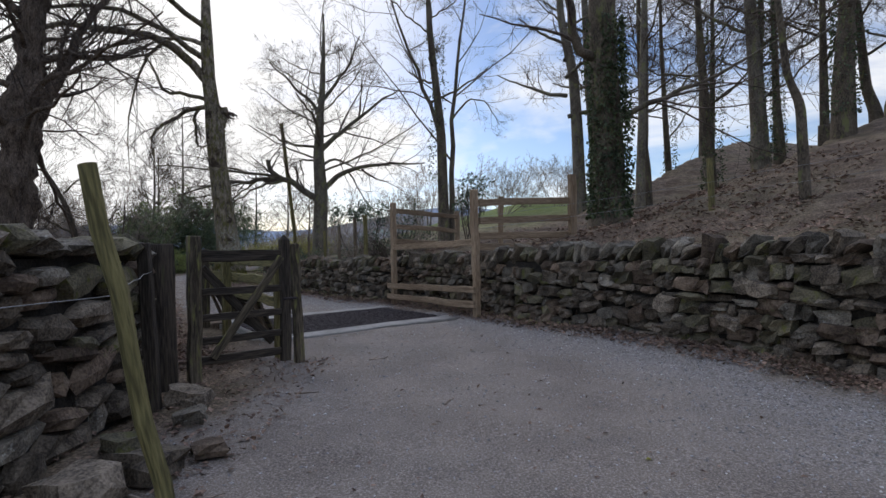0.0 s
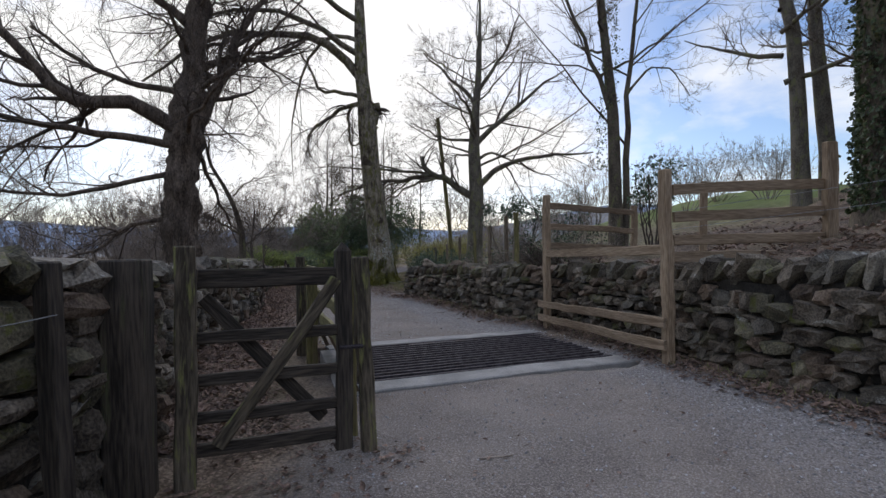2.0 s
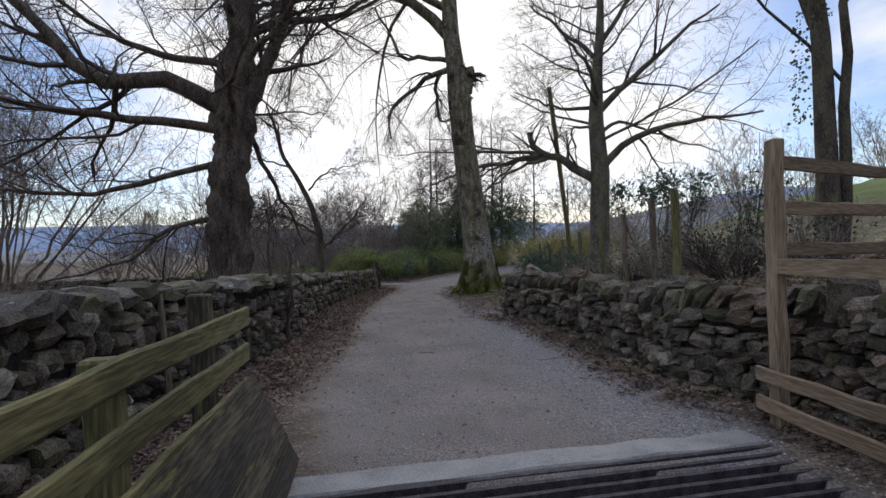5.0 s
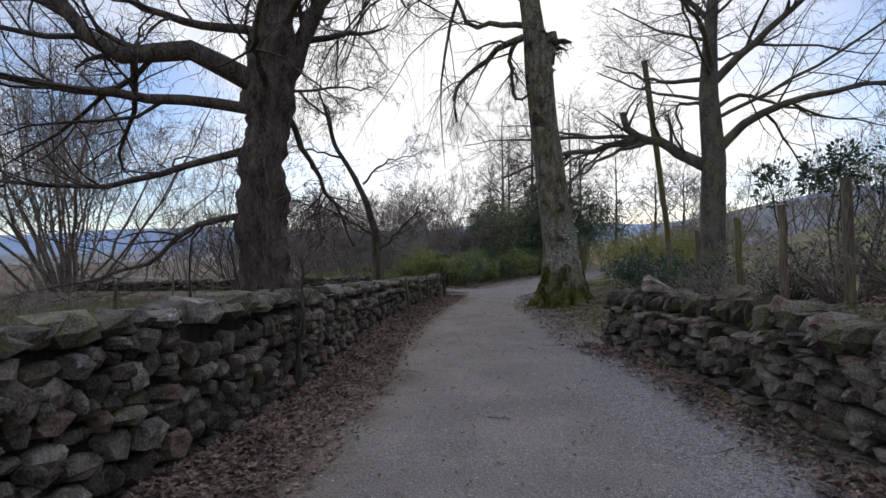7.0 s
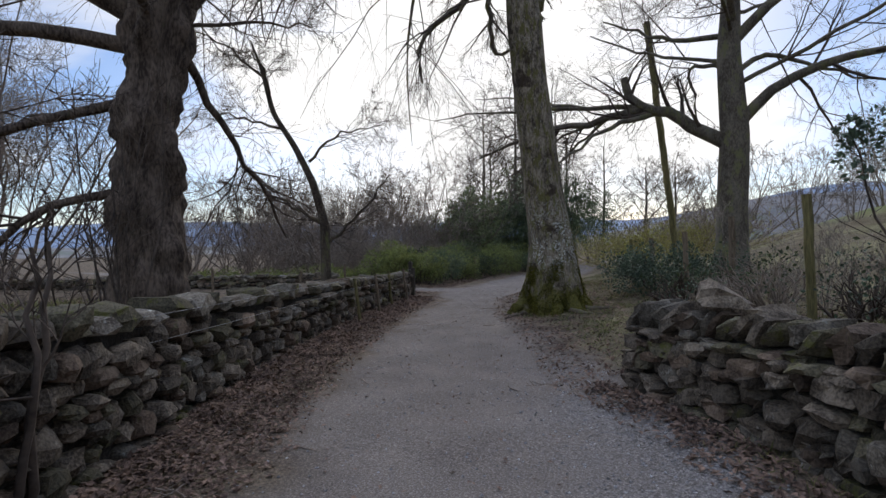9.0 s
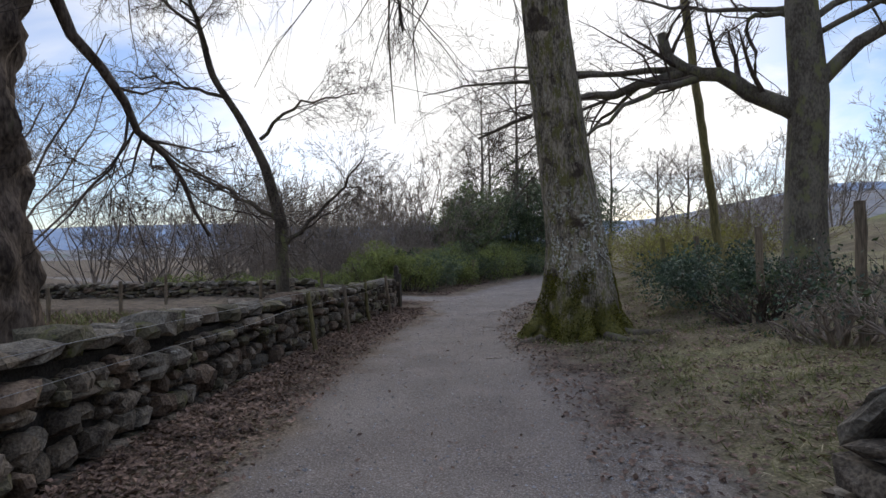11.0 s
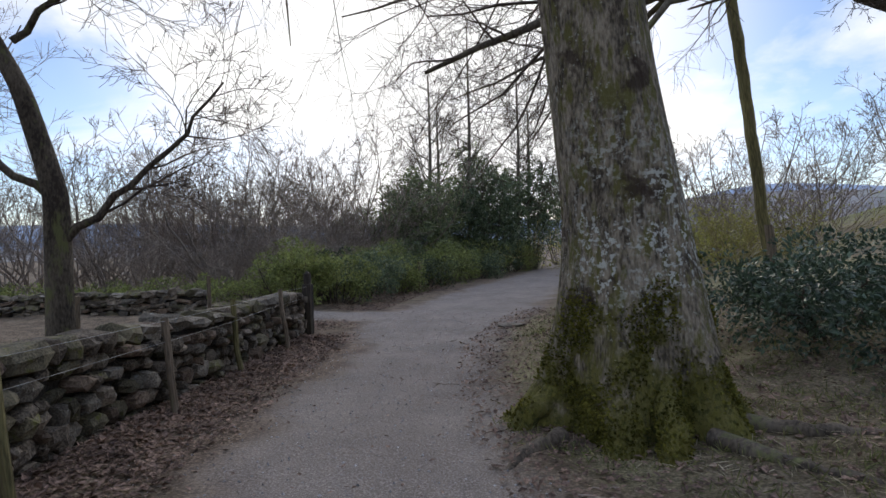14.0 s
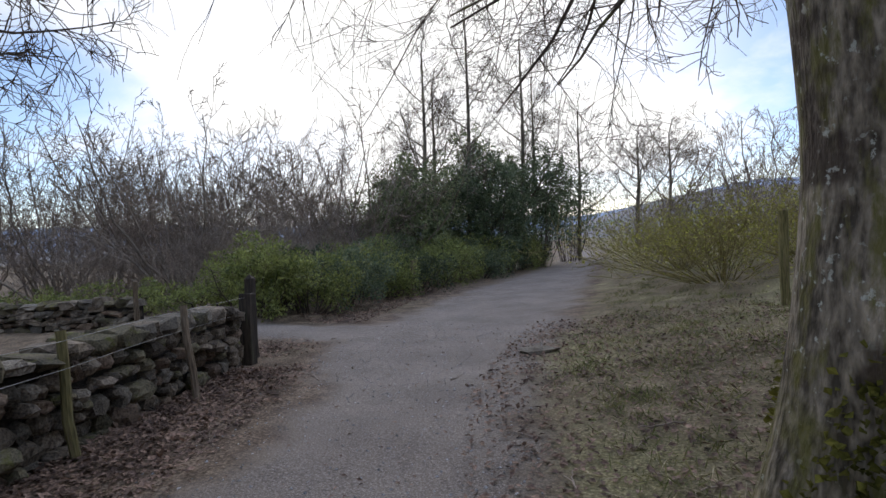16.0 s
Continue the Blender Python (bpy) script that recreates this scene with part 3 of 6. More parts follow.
def fork(P, R, count, rng, ratio=(0.35, 0.7), angle=(30, 65), steps=5, lift=0.05, wig=0.12, start=0.25, thin=0.6, rmin=0.004):
    """New branches off given ones: count off each."""
    N, K, _ = P.shape
    line = np.repeat(np.arange(N), count)
    t = rng.uniform(start, 0.98, N * count) * (K - 1)
    i = np.minimum(t.astype(int), K - 2)
    f = (t - i)[:, None]
    at = P[line, i] * (1 - f) + P[line, i + 1] * f
    tan = P[line, i + 1] - P[line, i]
    tan /= np.linalg.norm(tan, axis=1, keepdims=True) + 1e-9
    side = np.cross(tan, rng.normal(size=(N * count, 3)))
    side /= np.linalg.norm(side, axis=1, keepdims=True) + 1e-9
    a = np.radians(rng.uniform(*angle, N * count))[:, None]
    way = np.cos(a) * tan + np.sin(a) * side
    length = np.linalg.norm(np.diff(P, axis=1), axis=2).sum(1)[line] * rng.uniform(*ratio, N * count) * (1.15 - 0.6 * t / (K - 1))
    r0 = np.maximum((R[line, i] * (1 - f[:, 0]) + R[line, i + 1] * f[:, 0]) * thin, rmin)
    out = [at]
    for _ in range(steps):
        way = way + rng.normal(0, wig, way.shape) + np.array([0, 0, lift])
        way /= np.linalg.norm(way, axis=1, keepdims=True)
        out.append(out[-1] + way * (length / steps)[:, None])
    taper = np.linspace(1, 0.25, steps + 1)
    return np.stack(out, 1), np.maximum(r0[:, None] * taper, rmin * 0.7)


def resample(points, radius0, radius1, steps, rng, wig=0.0):
    p = np.array(points, float)
    s = np.r_[0, np.cumsum(np.linalg.norm(np.diff(p, axis=0), axis=1))]
    q = np.linspace(0, s[-1], steps + 1)
    line = np.stack([np.interp(q, s, p[:, k]) for k in range(3)], 1)
    soft = line.copy()
    soft[1:-1] = (line[:-2] + 2 * line[1:-1] + line[2:]) / 4
    soft[1:-1] += rng.normal(0, wig, soft[1:-1].shape)
    return soft, np.linspace(radius0, radius1, steps + 1)


def trunk_mesh(points, radii, rng, mat, sides=20, rough=0.05, roots=0, flare=0.0, burr=0.0):
    """A lumpy trunk with root buttresses. points start at the ground."""
    p, r = np.array(points, float), np.array(radii, float)
    s = np.r_[0, np.cumsum(np.linalg.norm(np.diff(p, axis=0), axis=1))]
    n = max(14, int(s[-1] / (0.09 if burr else 0.16)))
    q = np.linspace(0, 1, n) ** 1.15 * s[-1]
    c = np.stack([np.interp(q, s, p[:, k]) for k in range(3)], 1)
    c[1:-1] = (c[:-2] + 2 * c[1:-1] + c[2:]) / 4
    rad = np.interp(q, s, r)
    ang = np.linspace(0, 2 * math.pi, sides, endpoint=False)
    phase = rng.uniform(0, 6.28, 6)
    R = rad[:, None] * (1 + rough * np.sin(ang * 3 + phase[0] + q[:, None] * 0.7) + rough * 0.7 * np.sin(ang * 5 + phase[1] - q[:, None] * 1.1))
    if burr:
        lump = np.array([[noise.noise((1.5 * math.cos(t), 1.5 * math.sin(t), h * 1.25 + 7)) + 0.55 * noise.noise((3.4 * math.cos(t), 3.4 * math.sin(t), h * 2.6)) + 0.3 * noise.noise((7 * math.cos(t), 7 * math.sin(t), h * 5)) for t in ang] for h in q])
        R += burr * 1.3 * np.clip(lump, -0.25, 0.9)
    if flare:
        drop = np.exp(-q / 0.42)[:, None]
        lobes = 0.12 + 1.15 * np.clip(np.cos(ang * roots + phase[4] + 0.8 * np.sin(ang * 2 + phase[5])), 0, 1) ** 1.4 * (0.75 + 0.35 * np.sin(ang * 3 + phase[3]))
        R += flare * drop * lobes
        R += flare * 0.35 * np.exp(-q / 1.1)[:, None] * (0.6 + 0.4 * np.cos(ang * roots + phase[4]))
    V = np.stack([c[:, 0:1] + R * np.cos(ang), c[:, 1:2] + R * np.sin(ang), np.repeat(c[:, 2:3], sides, 1)], -1).reshape(-1, 3)
    base = (np.arange(n - 1) * sides)[:, None]
    k = np.arange(sides)[None, :]
    F = np.stack([base + k, base + (k + 1) % sides, base + sides + (k + 1) % sides, base + sides + k], -1).reshape(-1, 4)
    return mesh_of("trunk", V, F, mat)


def crown_of(limbs, rng, counts, lift, droop=0.0, ratios=((0.4, 0.75), (0.35, 0.65), (0.35, 0.6)), rmin=0.005, wig=0.14, start=0.2, steps=(6, 5, 4)):
    """Branches, side shoots and twigs off a tree's limbs. Lines of one length in steps go together."""
    P, R = np.stack([a for a, _ in limbs]), np.stack([c for _, c in limbs])
    pieces = []
    for level, count in enumerate(counts):
        P, R = fork(P, R, count, rng, ratios[min(level, 2)], (28, 68), steps[min(level, 2)], lift - droop * level, wig, start, (0.42, 0.5, 0.5)[min(level, 2)], rmin)
        pieces.append(tubes(P, R, 4 if level == 0 else 3))
    return pieces


def bare_tree(name, base, trunk, limbs, label, rng_seed, mat, counts=(7, 6, 5), lift=0.04, droop=0.0, flare=0.0, roots=5, burr=0.0, twig=M_TWIG, rmin=0.005, sides=20, group="", fine=True, buttress=0, rough=0.05, wig=0.14, ratios=((0.4, 0.75), (0.35, 0.65), (0.35, 0.6))):
    """trunk: ((x, y, z, radius), ...) from the ground up; limbs: (points, radius at the foot, radius at the tip), all relative to the base but for z."""
    rng = np.random.default_rng(rng_seed)
    z0 = land_z(base[0], base[1])
    tree = thing(name, (base[0], base[1], z0), label, "tree", group)
    shift = np.array([0, 0, -z0])
    pts = np.array([t[:3] for t in trunk]) + shift
    pts[0, 2] = -0.15
    part_mesh("trunk", trunk_mesh(pts, [t[3] for t in trunk], rng, mat, sides, rough, roots, flare, burr), tree)
    for k in range(buttress):
        a = 2 * math.pi * (k + rng.uniform(-0.25, 0.25)) / buttress
        d, bend = np.array([math.cos(a), math.sin(a), 0]), rng.uniform(-0.25, 0.25)
        e = np.array([-d[1], d[0], 0])
        reach = rng.uniform(0.62, 0.9)
        r = trunk[0][3]
        rp, rr = resample([d * r * 0.5 + [0, 0, 1.0], d * r * 0.68 + [0, 0, 0.6], d * (r - 0.04) + [0, 0, 0.32], d * reach + e * bend * 0.4 + [0, 0, 0.08], d * (reach + 0.16) + e * bend * 0.8 + [0, 0, -0.16], d * (reach + 0.22) + e * bend + [0, 0, -0.45]], 0.13, 0.08, 18, rng, 0.01)
        rr = rr * np.interp(np.linspace(0, 1, 19), [0, 0.4, 0.65, 1], [0.5, 1.25, 1.5, 1.2]) * rng.uniform(0.55, 0.85)
        part_mesh("root", mesh_of("root", *tubes(rp[None], rr[None], 14), mat), tree)
    lines = []
    for points, r0, r1 in limbs:
        line = resample(np.array(points, float) + shift, r0, r1, 10, rng, 0.03)
        lines.append(line)
        v, f = tubes(line[0][None], line[1][None], 9)
        part_mesh("limb", mesh_of("limb", v, f, mat), tree)
    if lines:
        pieces = crown_of(lines, rng, counts, lift, droop, ratios, rmin, wig, 0.2, (6, 5, 4) if fine else (5, 3, 2))
        v, f = joined(pieces)
        part_mesh("crown", mesh_of("crown", v, f, twig), tree, "bare twigs without leaves", "stuff")
    return tree


def spread_limbs(rng, height, first, reach, count, r0, lean=(0, 0), rise=(0.3, 1.0), top=True):
    """Limbs all round a plain trunk."""
    out = []
    for i in range(count):
        z = first + (height - first) * (i / count) ** 0.9 * 0.85
        a = i * 2.4 + rng.uniform(-0.5, 0.5)
        k = reach * (1 - 0.55 * i / count) * rng.uniform(0.75, 1.15)
        ox, oy = lean[0] * z / height, lean[1] * z / height
        up = rng.uniform(*rise) * k
        d = np.array([math.cos(a), math.sin(a)])
        out.append(([(ox, oy, z), (ox + d[0] * k * 0.35, oy + d[1] * k * 0.35, z + up * 0.25), (ox + d[0] * k * 0.7, oy + d[1] * k * 0.7, z + up * 0.6), (ox + d[0] * k, oy + d[1] * k, z + up)], r0 * (1 - 0.55 * i / count), 0.02))
    if top:
        out.append(([(lean[0] * 0.8, lean[1] * 0.8, height * 0.8), (lean[0], lean[1], height), (lean[0] * 1.1 + 0.2, lean[1] * 1.1, height * 1.12)], r0 * 0.6, 0.02))
    return out


# ---- leaves ----
def leaf_cards(at, way, size, rng, narrow=0.55, lying=False):
    """Small folded leaves: two triangles each, as quads bent along the middle."""
    N = len(at)
    up = rng.normal(size=(N, 3))
    if lying:
        up = up * 0.22 + np.array([0, 0, 1.0])
    side = np.cross(way, up)
    side /= np.linalg.norm(side, axis=1, keepdims=True) + 1e-9
    nrm = np.cross(side, way)
    L, W = size[:, None], size[:, None] * narrow * 0.5
    tip = at + way * L
    mid = at + way * L * 0.5
    fold = nrm * W * 0.35
    V = np.stack([at, mid + side * W + fold, tip, mid - side * W + fold], 1).reshape(-1, 3)
    return V, np.arange(4 * N).reshape(-1, 4)


def random_ways(n, rng, lift=0.0):
    w = rng.normal(size=(n, 3)) + np.array([0, 0, lift])
    return w / (np.linalg.norm(w, axis=1, keepdims=True) + 1e-9)


def lumps(rng, count, spread, size):
    """Uneven clumps that make up a bush."""
    c = rng.normal(size=(count, 3))
    c *= (rng.uniform(0.1, 1, (count, 1)) ** 0.4) / np.linalg.norm(c, axis=1, keepdims=True) * np.array(spread) * 0.62
    return c, rng.uniform(0.5, 1.2, count) * size


def bush(name, base, spread, clumps, clump_size, leaves, leaf, mat, label, seed, category="bush", stems=14, lift=0.5, twig=M_TWIG, group="", tall=None, bare=0.0):
    """A leafy shrub: stems from the ground, and leaves about many uneven clumps."""
    rng = np.random.default_rng(seed)
    z0 = land_z(base[0], base[1])
    top = thing(name, (base[0], base[1], z0 - 0.02), label, category, group)
    height = tall or spread[2]
    c, s = lumps(rng, clumps, spread, clump_size)
    c[:, 2] = np.abs(c[:, 2]) * 0.9 + height * rng.uniform(0.08, 0.62, clumps) + bare
    which = rng.integers(0, clumps, leaves)
    out = random_ways(leaves, rng, 0.25)
    at = c[which] + out * (s[which] * rng.uniform(0.35, 1.05, leaves) ** 0.6)[:, None]
    at[:, 2] = np.maximum(at[:, 2], 0.03)
    way = out + random_ways(leaves, rng) * 0.9
    way /= np.linalg.norm(way, axis=1, keepdims=True)
    v, f = leaf_cards(at, way, rng.uniform(0.6, 1.3, leaves) * leaf, rng)
    lines = []
    for k in range(stems):
        tip = c[k % clumps]
        foot = np.array([tip[0] * 0.35, tip[1] * 0.35, 0])
        lines.append(resample([foot, (foot + tip) / 2 + rng.normal(0, 0.08, 3), tip], 0.022, 0.008, 6, rng, 0.02))
    P, R = np.stack([a for a, _ in lines]), np.stack([b for _, b in lines])
    P2, R2 = fork(P, R, 5, rng, (0.3, 0.6), (25, 60), 4, 0.03, 0.12, 0.3, 0.6, 0.004)
    tv, tf = joined([tubes(P, R, 4), tubes(P2, R2, 3)])
    part_mesh("scaffold", mesh_of("scaffold", tv, tf, twig), top, "bare brown stems", "stuff")
    part_mesh("foliage", mesh_of("foliage", v, f, mat, False), top, "", "stuff")
    return top


def twig_bush(name, base, height, wide, stems, counts, label, seed, twig=M_TWIG_RED, rmin=0.006, group="", lean=0.35, category="shrub", stem_r=0.02, split=False):
    """A leafless shrub or many-stemmed tree of upswept rods."""
    rng = np.random.default_rng(seed)
    top = thing(name, (base[0], base[1], land_z(base[0], base[1]) - 0.03), label, category, group)
    lines = []
    for k in range(stems):
        a, f = rng.uniform(0, 6.28), rng.uniform(0, 1)
        foot = np.array([math.cos(a), math.sin(a), 0]) * wide * 0.18 * f
        h = height * rng.uniform(0.6, 1.0)
        tip = foot + np.array([math.cos(a) * wide * lean * f * 1.4, math.sin(a) * wide * lean * f * 1.4, h])
        mid = foot * 0.5 + tip * 0.5 + np.array([0, 0, -0.02 * h]) + rng.normal(0, 0.05 * h, 3) * np.array([1, 1, 0])
        mid[:2] += (tip[:2] - foot[:2]) * 0.12
        lines.append(resample([foot, mid, tip], stem_r * rng.uniform(0.7, 1.3), stem_r * 0.3, 8, rng, 0.012 * h))
    P, R = np.stack([a for a, _ in lines]), np.stack([b for _, b in lines])
    if split:
        for k in range(stems):
            part_mesh("stem", mesh_of("stem", *tubes(P[k:k + 1], R[k:k + 1], 8), twig), top)
    pieces = ([] if split else [tubes(P, R, 5)]) + crown_of(lines, rng, counts, 0.1, 0.02, ((0.3, 0.55), (0.35, 0.6), (0.35, 0.6)), rmin, 0.12, 0.25, (5, 3, 2))
    v, f = joined(pieces)
    part_mesh("crown", mesh_of("crown", v, f, twig), top, "", "stuff")
    return top


# ---- dry stone walls ----
def stone_mesh(name, rng, mat, corner=0.88, rough=0.08):
    """One rough stone in a unit box: 24 quads."""
    key, verts = {}, []
    for p in [(a, b, c) for a in (-1, 0, 1) for b in (-1, 0, 1) for c in (-1, 0, 1)]:
        used = sum(1 for v in p if v)
        if used:
            key[p] = len(verts)
            k = {1: 1.04, 2: 0.5 + 0.5 * corner + 0.03, 3: corner}[used]
            verts.append(np.array(p) * 0.5 * k + rng.normal(0, rough, 3))
    faces = []
    for axis in range(3):
        o1, o2 = [k for k in range(3) if k != axis]
        for s in (-1, 1):
            for a in (-1, 0):
                for b in (-1, 0):
                    quad = []
                    for da, db in ((0, 0), (1, 0), (1, 1), (0, 1)):
                        p = [0, 0, 0]
                        p[axis], p[o1], p[o2] = s, a + da, b + db
                        quad.append(key[tuple(p)])
                    faces.append(quad if (s > 0) == (axis != 1) else quad[::-1])
    return mesh_of(name, np.array(verts), np.array(faces), mat, False)


MIX = (M_STONE, M_STONE_PALE, M_STONE, M_STONE_BROWN, M_STONE, M_STONE_MOSS)
STONES = [stone_mesh("stone", np.random.default_rng(50 + k), MIX[k % 6]) for k in range(36)]
ROUND = [stone_mesh("stone", np.random.default_rng(150 + k), MIX[k % 6], 0.70, 0.055) for k in range(36)]
MOSSY = [stone_mesh("stone", np.random.default_rng(250 + k), (M_STONE_MOSS, M_STONE_PALE)[k % 2], 0.74, 0.07) for k in range(12)]


def line_at(line, s):
    p = np.array(line, float)
    run = np.r_[0, np.cumsum(np.linalg.norm(np.diff(p[:, :2], axis=0), axis=1))]
    s = min(max(s, 0.0), run[-1] - 1e-4)
    i = int(np.searchsorted(run, s, "right")) - 1
    k = (s - run[i]) / (run[i + 1] - run[i])
    d = p[i + 1, :2] - p[i, :2]
    return p[i] * (1 - k) + p[i + 1] * k, d / np.linalg.norm(d), run[-1]


def dry_stone_wall(name, line, side, label, seed, thick=0.45, long=0.30, high=0.13, coping="slab", parts=300, from_s=0.0, end_caps=(), kinds=STONES, loose=0.035):
    """line: (x, y, foot z, top z) along the face on the road; side: 1 where the wall's body lies to the right of the line, -1 to the left."""
    rng = np.random.default_rng(seed)
    total = line_at(line, 0)[2]
    cope = 0.2 if coping == "slab" else 0.16
    # The hearting behind the face stones, coloured dark as shade in the gaps.
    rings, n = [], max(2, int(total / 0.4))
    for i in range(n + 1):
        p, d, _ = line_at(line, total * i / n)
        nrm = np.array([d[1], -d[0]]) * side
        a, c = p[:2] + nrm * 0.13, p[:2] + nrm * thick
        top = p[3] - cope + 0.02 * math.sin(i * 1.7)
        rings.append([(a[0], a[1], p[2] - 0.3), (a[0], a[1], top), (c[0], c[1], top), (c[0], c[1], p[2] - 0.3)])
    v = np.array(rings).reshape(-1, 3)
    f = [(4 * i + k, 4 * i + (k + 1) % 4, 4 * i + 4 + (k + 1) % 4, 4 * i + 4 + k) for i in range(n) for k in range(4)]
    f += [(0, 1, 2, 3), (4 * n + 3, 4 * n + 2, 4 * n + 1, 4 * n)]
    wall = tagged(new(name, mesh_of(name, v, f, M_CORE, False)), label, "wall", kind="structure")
    placed = []

    def lay(s, z, w, h, depth, inset, tilt=0.0, lean=0.0, mesh=None):
        p, d, _ = line_at(line, s)
        nrm = np.array([d[1], -d[0]]) * side
        q = p[:2] + nrm * (depth / 2 + inset)
        m = Matrix.Translation((q[0], q[1], z)) @ Matrix.Rotation(math.atan2(d[1], d[0]) + rng.normal(0, 0.07), 4, "Z")
        m = m @ Matrix.Rotation(lean + rng.normal(0, 0.04), 4, "X") @ Matrix.Rotation(tilt + rng.normal(0, 0.05), 4, "Y")
        m = m @ Matrix.Rotation(rng.choice((0, math.pi)), 4, "Z") @ Matrix.Diagonal((w, depth, h, 1))
        placed.append((s, m, (mesh or kinds)[int(rng.integers(12 if mesh else 36))]))

    z = 0.0
    height = max(q[3] - q[2] for q in line)
    row = 0
    while z < height:
        h = high * rng.uniform(0.62, 1.45)
        s = -rng.uniform(0, long * 0.6) + 0.05
        while s < total:
            w = long * rng.uniform(0.35, 1.6)
            p, _, _ = line_at(line, s + w / 2)
            zz = p[2] + z + 0.025 * math.sin(s * 1.9 + row) + 0.02 * math.sin(s * 5.3 + row * 2)
            hh = h * rng.uniform(0.8, 1.12)
            if zz + hh < p[3] - cope + 0.05:
                if h > high * 1.15 and w < long * 0.8 and rng.random() < 0.5:
                    lay(s + w / 2, zz + hh * 0.27, w * 1.02, hh * 0.56, rng.uniform(0.2, 0.3), rng.normal(0, loose), rng.normal(0, 0.06))
                    lay(s + w / 2, zz + hh * 0.80, w * 0.94, hh * 0.50, rng.uniform(0.2, 0.3), rng.normal(0, loose), rng.normal(0, 0.06))
                else:
                    lay(s + w / 2, zz + hh / 2 + rng.normal(0, 0.012), w * 0.99, hh * rng.uniform(0.88, 1.1), rng.uniform(0.2, 0.32), rng.normal(0, loose), rng.normal(0, 0.13))
            s += w
        z += h
        row += 1
    s = 0.05
    while s < total:
        p, _, _ = line_at(line, s)
        if coping == "slab":
            w, h = rng.uniform(0.07, 0.17), rng.uniform(0.2, 0.33)
            lay(s, p[3] - cope + h * 0.42, w, h, thick * rng.uniform(0.75, 1.0), rng.normal(0.02, 0.03), rng.uniform(-0.95, -0.1), mesh=MOSSY if rng.random() < 0.45 else None)
            s += w * rng.uniform(1.2, 1.75)
        else:
            w, h = rng.uniform(0.15, 0.38), rng.uniform(0.11, 0.22)
            lay(s + w / 2, p[3] - cope + h * 0.45, w * 1.03, h, thick * rng.uniform(0.85, 1.12), rng.normal(0.0, 0.03), rng.normal(0, 0.16), mesh=MOSSY if rng.random() < 0.6 else None)
            s += w
    for s_end, nrm_sign in end_caps:
        p, d, _ = line_at(line, s_end)
        z = p[2]
        while z < p[3] - 0.12:
            h = high * rng.uniform(0.7, 1.4)
            nrm = np.array([d[1], -d[0]]) * side
            for k in range(2):
                q = p[:2] + nrm * (0.12 + 0.2 * k) + d * nrm_sign * 0.02
                m = Matrix.Translation((q[0], q[1], z + h / 2)) @ Matrix.Rotation(math.atan2(d[1], d[0]) + rng.normal(0, 0.1), 4, "Z") @ Matrix.Diagonal((0.22, 0.22, h * 1.05, 1))
                placed.append((s_end, m, kinds[int(rng.integers(36))]))
            z += h
    placed.sort(key=lambda q: abs(q[0] - from_s))
    for _, m, k in placed[:parts]:
        ob = new("stone", k)
        ob.parent = wall
        ob.matrix_basis = m
    rest = placed[parts:]
    if rest:
        groups = {}
        for _, m, k in rest:
            groups.setdefault(k.materials[0], []).append((m, k))
        for mat, some in groups.items():
            pieces = []
            for m, k in some:
                src = k
                co = np.empty(len(src.vertices) * 3, np.float32)
                src.vertices.foreach_get("co", co)
                mm = np.array(m)
                fc = np.empty(len(src.loops), np.int32)
                src.loops.foreach_get("vertex_index", fc)
                pieces.append((co.reshape(-1, 3) @ mm[:3, :3].T + mm[:3, 3], fc.reshape(-1, 4)))
            v, f = joined(pieces)
            part_mesh("stones", mesh_of("stones", v, f, mat, False), wall, "", "stuff")
    return wall


def walled(points):
    return [(x, y, land_z(x, y) if foot is None else foot, top) for x, y, foot, top in points]


dry_stone_wall("wall_1", [(6.5, 0.0, 0.12, 1.5), (3.9, 4.9, 0.18, 1.47), (3.2, 6.2, 0.18, 1.44), (1.9, 7.9, 0.22, 1.42), (1.25, 8.7, 0.24, 1.40), (0.85, 9.5, 0.25, 1.38)], 1,
               "dry stone wall with slanted upright coping slabs, holding back the wooded bank", 1, from_s=8.0, high=0.135, long=0.215)
dry_stone_wall("wall_2", [(0.85, 9.5, 0.25, 1.36), (0.15, 10.8, 0.24, 1.32), (-0.95, 12.4, 0.25, 1.25), (-2.0, 12.8, 0.25, 1.2), (-2.94, 14.0, 0.27, 1.18), (-4.0, 15.4, 0.27, 1.17), (-4.85, 16.4, 0.26, 1.12), (-5.95, 17.3, 0.22, 1.02)], 1,
               "low dry stone wall of small rough stones with tilted coping", 2, from_s=7.5, high=0.105, long=0.18, end_caps=((9.72, 1),))
dry_stone_wall("wall_3", [(-3.0, 5.6, 0.1, 1.45), (-4.7, 7.6, 0.16, 1.42), (-5.5, 9.0, 0.2, 1.42), (-6.3, 10.5, 0.2, 1.42), (-7.2, 12.2, 0.22, 1.36), (-7.95, 13.4, 0.22, 1.3), (-9.85, 15.9, 0.22, 1.17), (-11.6, 18.6, 0.16, 1.05), (-13.25, 21.1, 0.1, 0.96), (-15.75, 25.8, -0.08, 0.8)], -1,
               "mossy dry stone wall of rounded stones beside the lane", 3, coping="flat", from_s=8.0, high=0.135, long=0.18, end_caps=((24.2, 1),), kinds=ROUND, loose=0.04)
